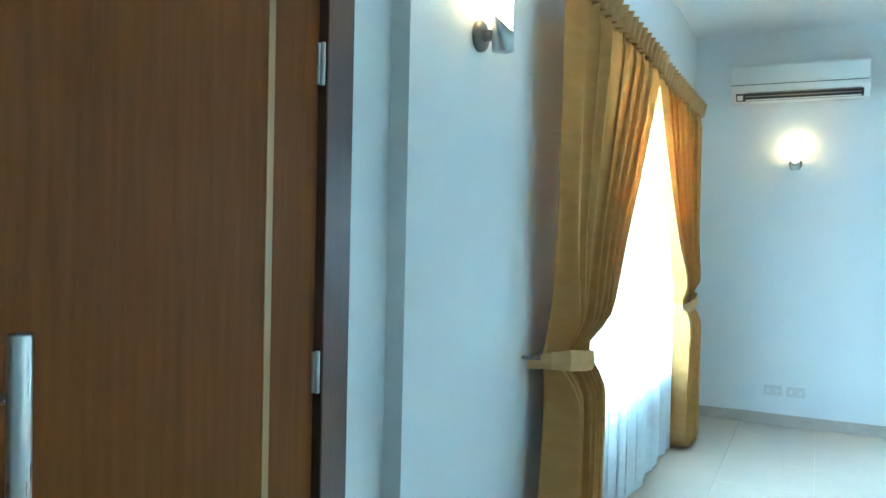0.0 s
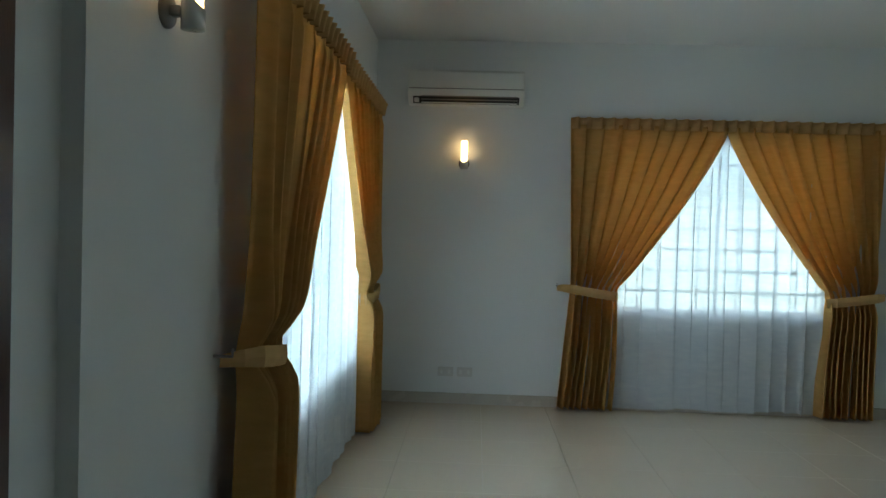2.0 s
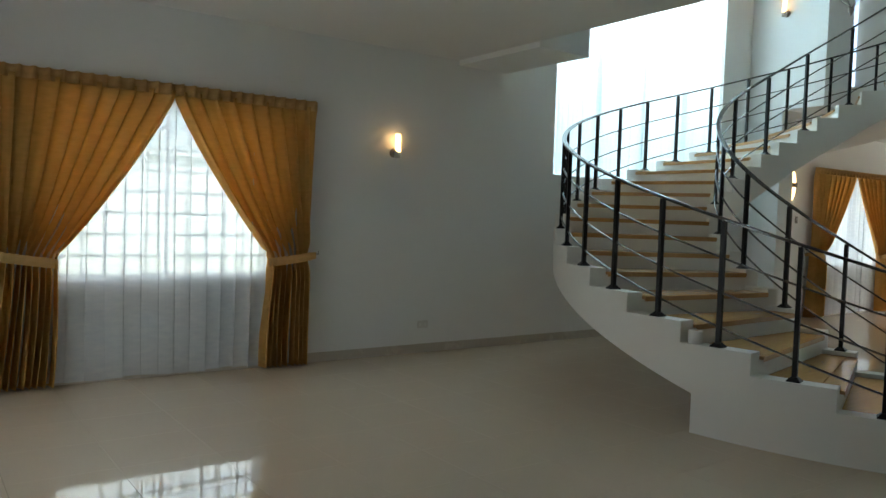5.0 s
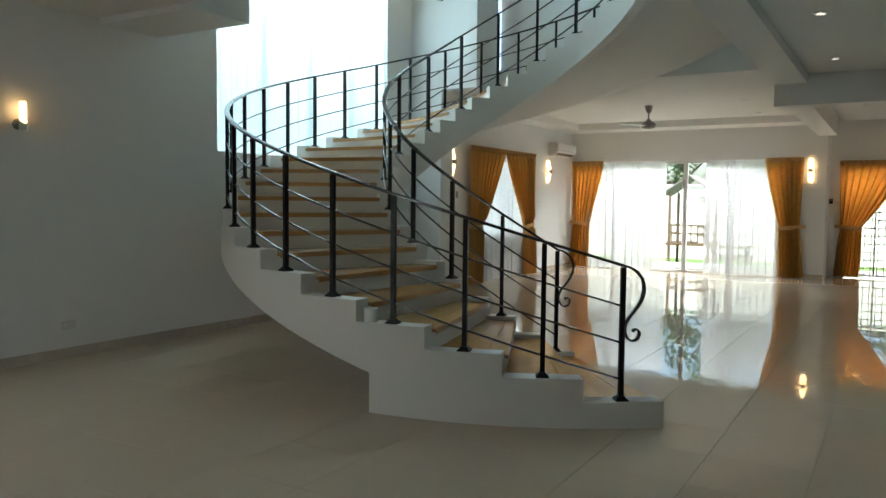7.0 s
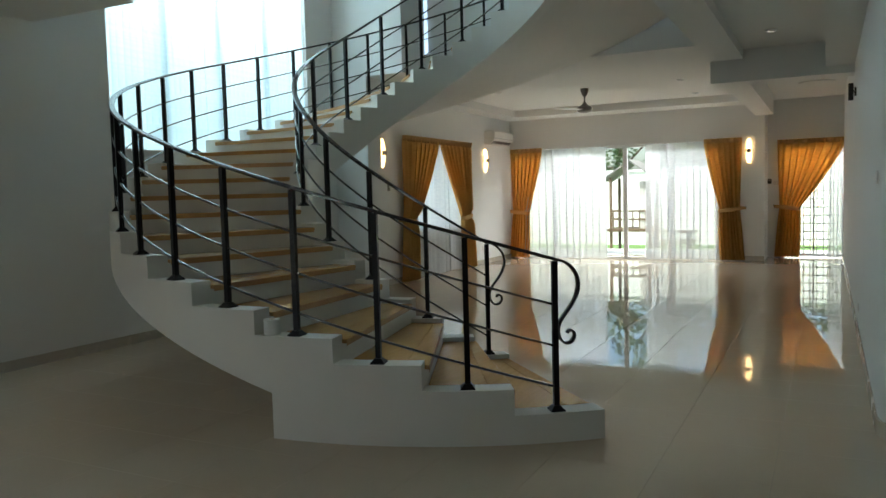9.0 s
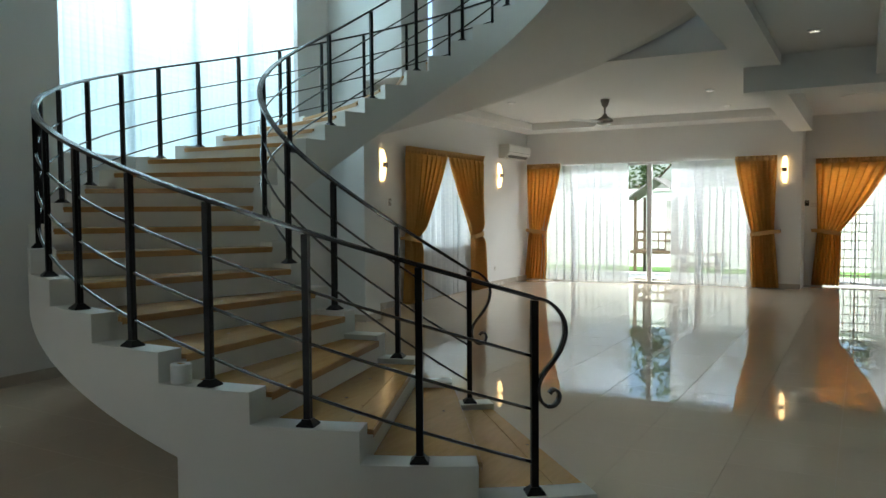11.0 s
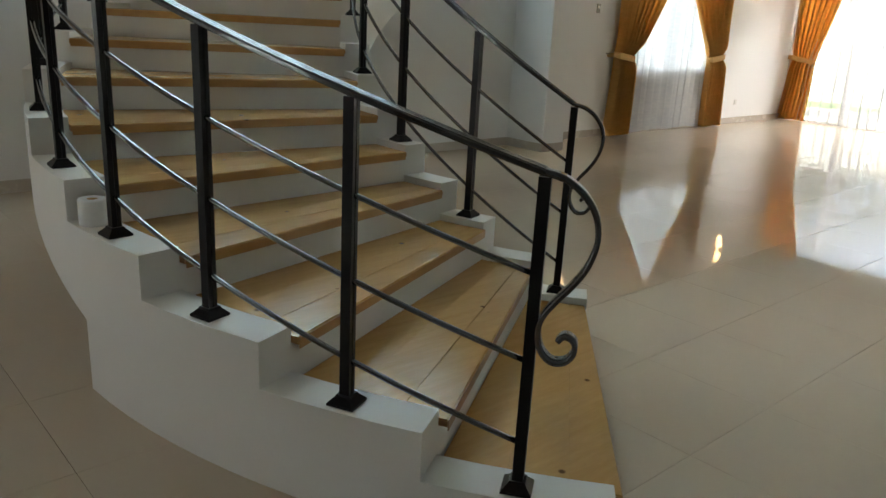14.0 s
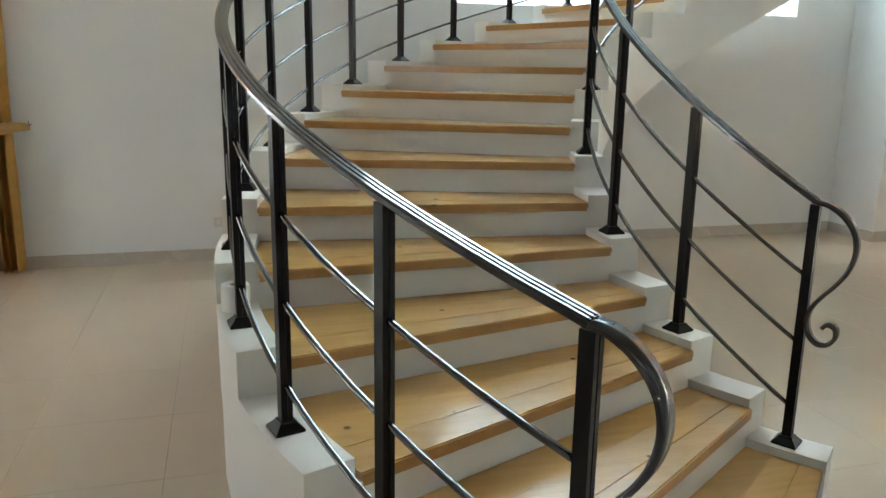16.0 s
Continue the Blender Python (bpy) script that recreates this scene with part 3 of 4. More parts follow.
def sheer_panel(place, u0, u1, top, bottom, folds, depth=0.032, seed=0, nu=260, nv=10, off=0.055, lap=0.2):
    rnd = random.Random(seed)
    ph = [rnd.uniform(0, 6.28) for _ in range(5)]
    bm = bmesh.new()
    rows = []
    for j in range(nv + 1):
        v = j / nv
        row = []
        for i in range(nu + 1):
            u = i / nu
            f = math.sin(2 * math.pi * folds * (u + 0.012 * math.sin(17 * u + ph[0])) + ph[1]) * (0.6 + 0.4 * math.sin(5 * u + ph[2])) + 0.4 * math.sin(2 * math.pi * folds * 0.37 * u + ph[3] + 0.5 * v)
            row.append(bm.verts.new(place(u0 + (u1 - u0) * (u + lap / folds * math.sin(2 * math.pi * folds * u + ph[1] + 1.3 * math.sin(6 * u + ph[2]))) + 0.01 * math.sin(3 * v + ph[4] + 9 * u), off + depth * f * (0.6 + 0.4 * v), top - (top - bottom) * v + 0.008 * math.sin(20 * u) * v)))
        rows.append(row)
    for a, b in zip(rows, rows[1:]):
        for i in range(nu):
            bm.faces.new((a[i], a[i + 1], b[i + 1], b[i]))
    return bm


def header(place, u0, u1, top, pleat=0.11, h=0.09, d=0.11):
    """The pinch-pleated heading tape of a curtain half."""
    bm = bmesh.new()
    n = max(2, round(abs(u1 - u0) / pleat))
    for k in range(n):
        a = u0 + (u1 - u0) * (k + 0.5) / n
        s = abs(u1 - u0) / n
        prof = [(-0.5 * s, 0.0), (-0.22 * s, 0.012), (-0.10 * s, 0.05), (0.0, 0.062), (0.10 * s, 0.05), (0.22 * s, 0.012), (0.5 * s, 0.0)]
        lo = [bm.verts.new(place(a + u, d + w * 0.75, top - h)) for u, w in prof]
        mi = [bm.verts.new(place(a + u, d + w * 0.9, top - h * 0.45)) for u, w in prof]
        hi = [bm.verts.new(place(a + u * 1.0, d + w * 1.15, top + 0.012)) for u, w in prof]
        for r0_, r1_ in ((lo, mi), (mi, hi)):
            for q in range(len(prof) - 1):
                bm.faces.new((r0_[q], r0_[q + 1], r1_[q + 1], r1_[q]))
    bmesh.ops.remove_doubles(bm, verts=bm.verts[:], dist=2e-4)
    return bm


def tie_band(place, u_out, u_in, z, d=0.15):
    """A folded fabric band round the gathered curtain, fixed to a hook on the wall."""
    sgn = 1 if u_in > u_out else -1
    w = abs(u_in - u_out)
    bm = bmesh.new()
    prof = [(-0.07, 0.02), (-0.03, 0.10), (0.06, d), (0.5 * w, d + 0.012), (0.93 * w, d - 0.005), (w + 0.035, 0.10), (w + 0.01, 0.045)]
    rows = []
    for zz in (-0.042, 0.0, 0.042):
        rows.append([bm.verts.new(place(u_out + sgn * u, dd + (0.004 if zz == 0 else 0), z + zz * (0.55 + 0.45 * min(1, i / 2)) - 0.05 * (i / 6) + 0.02 * math.sin(i))) for i, (u, dd) in enumerate(prof)])
    for a, b in zip(rows, rows[1:]):
        for i in range(len(prof) - 1):
            bm.faces.new((a[i], a[i + 1], b[i + 1], b[i]))
    return bm


def thick(ob, t=0.003):
    m = ob.modifiers.new("thickness", "SOLIDIFY")
    m.thickness, m.offset = t, 0
    return ob


def curtain_half(place, u_out, u_in, top, tie_z, label, group, seed, tie_w=0.42, foot_w=0.5, folds=13, bottom=0.02, hook=True, pull=0.05, flare=0.06, stand=0.0):
    c = thing("curtain", label, "curtain", group, tuple(place(u_out, 0.1, 0)))
    inv = Matrix.Translation(-Vector(place(u_out, 0.1, 0)))

    def local(bm):
        bmesh.ops.transform(bm, matrix=inv, verts=bm.verts[:])
        return bm
    thick(part("drape", local(drape(place, u_out, u_in, top - 0.05, tie_z, tie_w, foot_w, folds, seed=seed, bottom=bottom, pull=pull, flare=flare, stand=stand)), M_GOLD, c, "", True))
    thick(part("heading", local(header(place, u_out, u_in, top, d=0.11 + stand)), M_GOLD2, c, "pinch-pleated heading", True))
    thick(part("tieback", local(tie_band(place, u_out, u_out + (pull - 0.03 + tie_w) * (1 if u_in > u_out else -1), tie_z)), M_GOLD2, c, "gold fabric tieback"), 0.006)
    if hook:
        s = -1 if u_in > u_out else 1
        p = place(u_out + s * 0.075, 0, tie_z + 0.02)
        q = place(u_out + s * 0.075, 0.07, tie_z + 0.02)
        bm = sweep([p, (p + q) / 2, q, q + Vector((0, 0, 0.03))], 0.012, 0.012, round_=True)
        part("hook", local(bm), M_DULL, c, "small metal tieback hook")
    return c


def window_unit(name, place, u0, u1, z0, z1, mullions, grille, bars=M_GRILLE, label="white framed window with a grille"):
    w = thing(name, label, "window")
    w["kind"] = "structure"

    def bar(u_a, u_b, d_a, d_b, z_a, z_b, bm):
        p, q = place(u_a, d_a, z_a), place(u_b, d_b, z_b)
        box(bm, min(p.x, q.x), min(p.y, q.y), min(p.z, q.z), max(p.x, q.x), max(p.y, q.y), max(p.z, q.z))
    bm = bmesh.new()
    f = 0.035
    bar(u0, u1, -0.14, -0.09, z0, z0 + f, bm)
    bar(u0, u1, -0.14, -0.09, z1 - f, z1, bm)
    edges = [u0 + (u1 - u0) * k / mullions for k in range(mullions + 1)]
    for k, e in enumerate(edges):
        a = e if k == 0 else e - f / 2 if k < mullions else e - f
        bar(a, a + f, -0.138, -0.092, z0 + f, z1 - f, bm)
    part("window_frame", bm, M_ALU, w)
    for k in range(mullions):
        bm = bmesh.new()
        bar(edges[k] + f * 0.5 + 0.001, edges[k + 1] - f * 0.5 - 0.001, -0.118, -0.112, z0 + f, z1 - f, bm)
        g = part("pane", bm, M_GLASS, w)
        g.visible_shadow = False
    if grille:
        n_u, n_z = grille
        for k in range(1, n_u):
            bm = bmesh.new()
            u = u0 + (u1 - u0) * k / n_u
            bar(u - 0.009, u + 0.009, -0.075, -0.063, z0, z1, bm)
            part("grille_bar", bm, bars, w)
        for k in range(1, n_z):
            bm = bmesh.new()
            z = z0 + (z1 - z0) * k / n_z
            bar(u0, u1, -0.085, -0.075, z - 0.012, z + 0.012, bm)
            part("grille_bar", bm, bars, w)
    bm = bmesh.new()
    bar(u0, u1, -0.09, 0.0, z0, z0 + 0.012, bm)
    part("window_sill", bm, M_PLASTIC, w)
    return w


def sheer(place, u0, u1, top, bottom, folds, seed, label="white sheer curtain hanging to the floor", group="", fabric=M_SHEER, lap=0.24):
    ob = solid("sheer_curtain", sheer_panel(place, u0, u1, top, bottom, folds, seed=seed, lap=lap), fabric, label, "sheer curtain", group, smooth=True)
    return ob


on_west = frame_at((WA, 0, 0), (0, 1, 0), (1, 0, 0))
on_north = frame_at((0, WB, 0), (1, 0, 0), (0, -1, 0))
on_east = frame_at((FAR, 0, 0), (0, 1, 0), (-1, 0, 0))
on_side = frame_at((19.95, 0, 0), (0, 1, 0), (-1, 0, 0))

window_unit("window_1", on_west, 3.72, 6.25, 0.62, 2.5, 2, (16, 8))
window_unit("window_2", on_north, 1.45, 3.65, 0.92, 2.5, 2, (12, 8))
window_unit("window_3", on_north, 7.39, 10.93, 2.15, 5.6, 4, None)
window_unit("window_4", on_north, 14.0, 16.0, 0.92, 2.45, 2, (12, 8))
G1, G2, G3, G4 = "curtains of the west window", "curtains of the north window", "curtains of the hall window", "curtains of the garden door"
GOLD = "gold satin curtain half tied back beside a window"
on_west_track = frame_at((WA + 0.02, 0, 0), (0, 1, 0), (1, 0, 0))
curtain_half(on_west_track, 2.98, 4.80, 2.67, 1.12, GOLD, G1, 1, folds=8, tie_w=0.44, foot_w=0.48, stand=0.02)
curtain_half(on_west_track, 6.64, 4.80, 2.67, 1.12, GOLD, G1, 2, folds=8, tie_w=0.34, foot_w=0.46, pull=0.14, flare=-0.08)
sheer(on_west, 3.45, 6.52, 2.60, 0.03, 19, 3)
curtain_half(on_north, 1.13, 2.55, 2.68, 1.12, GOLD, G2, 4, folds=9)
curtain_half(on_north, 3.975, 2.55, 2.68, 1.12, GOLD, G2, 5, folds=9, flare=-0.04)
sheer(on_north, 1.25, 3.86, 2.60, 0.03, 17, 6)
curtain_half(on_north, 13.54, 15.0, 2.64, 1.12, GOLD, G3, 7, folds=8)
curtain_half(on_north, 16.46, 15.0, 2.64, 1.12, GOLD, G3, 8, folds=8)
sheer(on_north, 13.66, 16.34, 2.55, 0.03, 17, 9)
curtain_half(on_east, 7.28, 6.48, 2.60, 1.12, "gold satin curtain tied back beside the garden door", G4, 10, folds=7)
curtain_half(on_east, 2.05, 2.82, 2.60, 1.12, "gold satin curtain tied back beside the garden door", G4, 11, folds=7)
curtain_half(on_side, 1.42, 0.10, 2.56, 1.12, "gold satin curtain drawn across the side door", "", 12, folds=8)

# garden door
gd = thing("sliding_door", "white framed sliding glass door to the garden", "sliding door")
gd["kind"] = "structure"
bm = boxes((FAR + 0.05, 2.55, 0.0, FAR + 0.15, 7.15, 0.045), (FAR + 0.05, 2.55, 2.53, FAR + 0.15, 7.15, 2.58), (FAR + 0.05, 2.55, 0.045, FAR + 0.15, 2.61, 2.53), (FAR + 0.05, 7.09, 0.045, FAR + 0.15, 7.15, 2.53))
part("door_frame", bm, M_ALU, gd)
for k, yy in enumerate((3.55, 4.56, 6.24)):
    part("stile", boxes((FAR + 0.06, yy - 0.05, 0.045, FAR + 0.13, yy + 0.05, 2.53), bevel=0.004), M_ALU, gd)
for a, b in ((2.61, 3.50), (3.60, 4.51), (4.61, 6.19), (6.29, 7.09)):
    g = part("pane", boxes((FAR + 0.09, a, 0.05, FAR + 0.096, b, 2.52)), M_GLASS, gd)
    g.visible_shadow = False
sheer(on_east, 4.98, 6.95, 2.56, 0.02, 12, 20, "white sheer curtain drawn over the garden door", fabric=M_SHEER2, lap=0.32)
sheer(on_east, 2.62, 4.08, 2.56, 0.02, 10, 21, "white sheer curtain drawn over the garden door", fabric=M_SHEER2, lap=0.32)
window_unit("window_5", on_side, 0.12, 1.28, 0.04, 2.5, 2, (9, 14), M_ALU)
sheer(on_side, 0.14, 0.42, 2.5, 0.02, 4, 22, "narrow white sheer curtain at the side door", fabric=M_SHEER2, lap=0.32)

# ---- blinds of the stair window ----
bl = thing("vertical_blind", "pale translucent vertical blind drawn over the tall stair window", "blind", at=(7.39, WB + 0.062, 2.17))
bm = boxes((0.0, -0.03, 3.30, 3.54, 0.03, 3.36), bevel=0.004)
part("head_rail", bm, M_ALU, bl)
bm = bmesh.new()
vs = [bm.verts.new(p) for p in ((-0.048, -0.012, 0), (0.0, 0.004, 0), (0.048, 0.0, 0), (0.048, 0.0, 3.30), (0.0, 0.004, 3.30), (-0.048, -0.012, 3.30))]
bm.faces.new((vs[0], vs[1], vs[4], vs[5]))
bm.faces.new((vs[1], vs[2], vs[3], vs[4]))
slat_me = mesh_of("slat", bm, M_BLIND, True)
for k in range(40):
    s = new("slat", slat_me)
    s.parent = bl
    s.matrix_basis = pose(0.045 + k * 0.0885, 0.004 * math.sin(k * 1.7), 0, 0, 0, -6 + 5 * math.sin(k * 2.3))

# ---- entrance door ----
DX = WA - 0.06
dr = thing("door_1", "closed brown veneer entrance door with pale inlay strips", "door", at=(DX, 1.17, 0))
dr["kind"] = "structure"
part("door_leaf", boxes((-0.05, -0.485, 0.008, -0.005, 0.485, 2.33), bevel=0.003), M_DOOR, dr)
for y in (-0.36, 0.305):
    part("inlay_strip", boxes((-0.006, y - 0.011, 0.01, -0.003, y + 0.011, 2.328)), M_INLAY, dr, "pale wood inlay strip")
part("door_frame", boxes((-0.19, 0.49, 0, 0.018, 0.605, 2.42), (-0.19, -0.605, 0, 0.018, -0.49, 2.42), (-0.19, -0.49, 2.335, 0.018, 0.49, 2.42), bevel=0.004), M_FRAME, dr, "dark brown door frame")
for z in (0.28, 1.27, 2.02):
    h = part("hinge", boxes((-0.006, 0.476, z - 0.05, 0.0, 0.488, z + 0.05), bevel=0.001), M_STEEL, dr, "steel butt hinge")
    part("hinge_pin", lathe([(0.006, -0.052), (0.007, -0.05), (0.007, 0.05), (0.006, 0.052)], 12, (0.004, 0.488, z)), M_STEEL, h, "", True)
ph = part("pull_handle", lathe([(0.0, 0.0), (0.017, 0.0), (0.0175, 0.004), (0.0175, 0.656), (0.017, 0.66), (0.0, 0.66)], 24, (0.06, -0.33, 0.80)), M_STEEL, dr, "long brushed steel pull handle", True)
for z in (0.90, 1.36):
    part("standoff", sweep([(-0.005, -0.33, z), (0.05, -0.33, z)], 0.016, 0.016, round_=True), M_STEEL, ph, "", True)
part("lock_cylinder", sweep([(-0.006, -0.395, 1.34), (0.012, -0.395, 1.34)], 0.045, 0.045, round_=True), M_DULL, dr, "round lock cylinder", True)

# ---- wall lamps ----


def tube_sconce(at, rz):
    s = thing("wall_sconce", "lit wall sconce with frosted tube and steel cup", "wall lamp", "tube sconces of the room", at, rz)
    # local y points out of the wall
    part("wall_plate", lathe([(0.0, 0), (0.052, 0.0), (0.052, 0.012), (0.046, 0.02), (0.0, 0.02)], 28), M_DULL, s, "round nickel wall plate", True).matrix_basis = pose(0, 0, 0, -90, 0, 0)
    part("arm", boxes((-0.014, 0.018, -0.016, 0.014, 0.052, 0.016), bevel=0.003), M_DULL, s)
    bm = bmesh.new()
    lo, hi = [], []
    for k in range(24):
        a = 2 * math.pi * k / 24
        x, y = 0.036 * math.cos(a), 0.036 * math.sin(a)
        lo.append(bm.verts.new((x, 0.088 + y, -0.055)))
        hi.append(bm.verts.new((x, 0.088 + y, 0.040 - y * 1.0)))
    for k in range(24):
        bm.faces.new((lo[k], lo[(k + 1) % 24], hi[(k + 1) % 24], hi[k]))
    bm.faces.new(lo)
    thick(part("cup", bm, M_STEEL, s, "slant-cut brushed steel cup", True), 0.002)
    part("glass_tube", lathe([(0.0, -0.045), (0.030, -0.045), (0.030, 0.20), (0.026, 0.205), (0.0, 0.205)], 20, (0, 0.088, 0)), M_LAMP, s, "frosted glowing glass tube", True)
    return s


tube_sconce((0.161, WB, 2.255), 180)
tube_sconce((4.967, WB, 2.255), 180)
tube_sconce((WA, 2.46, 2.27), -90)
tube_sconce((11.62, 6.75, 4.86), 90)


def shell_sconce(at, rz):
    s = thing("wall_sconce", "lit curved shell wall light with a nickel clasp", "wall lamp", "shell sconces of the hall", at, rz)
    bm = bmesh.new()
    rows = []
    for j in range(13):
        v = -1 + 2 * j / 12
        wdt = 0.055 * math.sqrt(max(0.05, 1 - 0.75 * v * v))
        rows.append([bm.verts.new((wdt * math.sin(a), 0.012 + (0.085 * math.sqrt(max(0.05, 1 - 0.8 * v * v))) * math.cos(a), 0.25 * v)) for a in [(-1.45 + 2.9 * k / 12) for k in range(13)]])
    for a, b in zip(rows, rows[1:]):
        for k in range(12):
            bm.faces.new((a[k], a[k + 1], b[k + 1], b[k]))
    thick(part("shade", bm, M_LAMP2, s, "warm glowing curved glass shade", True), 0.004)
    part("clasp", boxes((-0.045, 0.0, -0.040, 0.045, 0.108, 0.040), bevel=0.005), M_DULL, s, "nickel clasp")
    part("back_plate", boxes((-0.03, 0.0, -0.12, 0.03, 0.01, 0.12), bevel=0.003), M_DULL, s)
    return s


shell_sconce((12.95, WB, 2.31), 180)
shell_sconce((17.42, WB, 2.31), 180)
shell_sconce((FAR, 1.92, 2.33), 90)

# ---- air conditioners ----


def air_con(at, rz, w, h, d):
    a = thing("air_conditioner", "white split air conditioner on the wall", "air conditioner", "air conditioners", at, rz)
    # local: x along the wall, y out, z up; origin at the bottom middle
    prof = [(0, 0), (d * 0.55, 0), (d * 0.95, h * 0.30), (d, h * 0.42), (d, h * 0.93), (d * 0.93, h), (0, h)]
    bm = bmesh.new()
    l = [bm.verts.new((-w / 2, y, z)) for y, z in prof]
    r = [bm.verts.new((w / 2, y, z)) for y, z in prof]
    n = len(prof)
    for k in range(n):
        bm.faces.new((l[k], l[(k + 1) % n], r[(k + 1) % n], r[k]))
    bm.faces.new(l)
    bm.faces.new(r)
    bmesh.ops.bevel(bm, geom=bm.edges[:], offset=0.006, segments=2, affect="EDGES")
    part("body", bm, M_PLASTIC, a)
    part("front_panel", boxes((-w / 2 + 0.012, d - 0.004, h * 0.47, w / 2 - 0.012, d + 0.006, h * 0.92), bevel=0.003), M_PLASTIC, a)
    part("panel_gap", boxes((-w / 2 + 0.01, d - 0.012, h * 0.425, w / 2 - 0.01, d + 0.002, h * 0.45)), M_DULL, a)
    # air slot on the sloping underside
    tilt = math.degrees(math.atan2(h * 0.30, d * 0.40))
    slot = part("air_outlet", boxes((-w / 2 + 0.045, 0.008, -0.004, w / 2 - 0.045, 0.085, 0.004)), M_BLACK, a, "dark air outlet slot")
    slot.matrix_basis = pose(0, d * 0.56, h * 0.012, tilt, 0, 0)
    for k in range(3):
        v = part("louvre", boxes((-w / 2 + 0.06, 0.0, -0.002, w / 2 - 0.12, 0.016, 0.002)), M_DULL if k else M_PLASTIC, a)
        v.matrix_basis = pose(0, d * (0.60 + 0.11 * k), h * (0.035 + 0.085 * k), tilt - 20, 0, 0)
    part("display", boxes((w / 2 - 0.10, 0.0, -0.002, w / 2 - 0.055, 0.05, 0.003)), M_PLASTIC, a).matrix_basis = pose(0, d * 0.64, h * 0.06 - 0.004, tilt, 0, 0)
    return a


air_con((0.165, WB, 2.785), 180, 1.06, 0.30, 0.21)
air_con((18.02, WB, 2.68), 180, 1.15, 0.29, 0.25)

# ---- plates, switches, small fixtures ----


def wall_plate(name, at, rz, w, h, gangs, label, category="socket"):
    p = thing(name, label, category, "", at, rz)
    part("plate", boxes((-w / 2, 0, -h / 2, w / 2, 0.009, h / 2), bevel=0.003), M_PLATE, p)
    for k in range(gangs):
        c = -w / 2 + w * (k + 0.5) / gangs
        part("rocker", boxes((c - 0.012, 0.0085, -0.018, c + 0.012, 0.0125, 0.018), bevel=0.002), M_PLASTIC, p)
    return p


wall_plate("wall_socket", (0.04, WB, 0.30), 180, 0.146, 0.086, 2, "white double wall socket above the skirting")
wall_plate("wall_socket", (0.22, WB, 0.30), 180, 0.146, 0.086, 2, "white double wall socket above the skirting")
wall_plate("wall_socket", (5.43, WB, 0.325), 180, 0.146, 0.086, 2, "white double wall socket above the skirting")
wall_plate("wall_socket", (17.24, WB, 0.36), 180, 0.086, 0.086, 1, "white wall socket beside the hall window")
wall_plate("wall_socket", (12.62, WB, 0.36), 180, 0.146, 0.086, 2, "white wall socket low on the hall wall")
wall_plate("wall_socket", (10.4, SOUTH, 0.30), 0, 0.086, 0.086, 1, "white wall socket low on the passage wall")
wall_plate("light_switch", (7.36, SOUTH, 1.60), 0, 0.146, 0.086, 3, "white light switch on the passage wall", "light switch")
wall_plate("light_switch", (19.95, 1.44, 1.64), 90, 0.146, 0.086, 3, "white light switch beside the side door", "light switch")
ctl = thing("fan_control", "grey fan controller on the hall wall", "wall control", at=(13.19, WB, 1.72), rz=180)
part("plate", boxes((-0.035, 0, -0.06, 0.035, 0.014, 0.06), bevel=0.004), M_DULL, ctl)
part("knob", lathe([(0.0, 0), (0.02, 0), (0.017, 0.014), (0.0, 0.014)], 16), M_STEEL, ctl, "", True).matrix_basis = pose(0, 0.014, 0.012, -90, 0, 0)
box2 = thing("alarm_box", "small dark keypad beside the side door", "keypad", at=(19.95, 1.58, 1.68), rz=90)
part("case", boxes((-0.04, 0, -0.055, 0.04, 0.025, 0.055), bevel=0.005), M_BLACK, box2)
part("screen", boxes((-0.026, 0.0245, 0.008, 0.026, 0.027, 0.04)), M_DULL, box2)

spk = thing("wall_speaker", "small black speaker bracket high on the passage wall", "speaker", at=(12.0, SOUTH, 2.66))
part("bracket", boxes((-0.04, 0, -0.05, 0.04, 0.02, 0.05), bevel=0.004), M_BLACK, spk)
part("case", boxes((-0.032, 0.03, -0.10, 0.032, 0.085, 0.10), bevel=0.008), M_BLACK, spk)
part("arm", boxes((-0.012, 0.015, -0.012, 0.012, 0.04, 0.012)), M_DULL, spk)


def downlight(x, y, z):
    d = thing("downlight", "round recessed ceiling downlight, lit", "downlight", "downlights of the ceilings", (x, y, z))
    part("trim_ring", lathe([(0.046, -0.001), (0.075, -0.001), (0.072, -0.008), (0.054, -0.022), (0.049, -0.022), (0.046, -0.006), (0.046, -0.001)], 28, cap=False), M_ALU, d, "", True)
    part("bulb", lathe([(0.0, -0.003), (0.034, -0.003), (0.030, -0.007), (0.0, -0.009)], 20), M_SPOT, d, "", True)


for x, y, z in ((3.97, 5.07, CEIL), (8.97, 1.0, CEIL), (11.5, 1.03, CEIL), (13.12, 5.95, CEIL + 0.05), (15.02, 5.97, CEIL + 0.05), (15.38, 2.72, CEIL + 0.05), (17.5, 2.78, CEIL + 0.05)):
    downlight(x, y, z)
vent = thing("ceiling_vent", "round flat ceiling vent over the passage", "vent", at=(17.3, 0.62, CEIL + 0.05))
part("disc", lathe([(0.0, -0.012), (0.28, -0.012), (0.30, -0.006), (0.30, 0.0), (0.0, 0.0)], 40), M_SKIRT, vent, "", True)
part("rim", lathe([(0.285, -0.018), (0.305, -0.018), (0.31, 0.0), (0.285, 0.0)], 40), M_CEIL, vent, "", True)

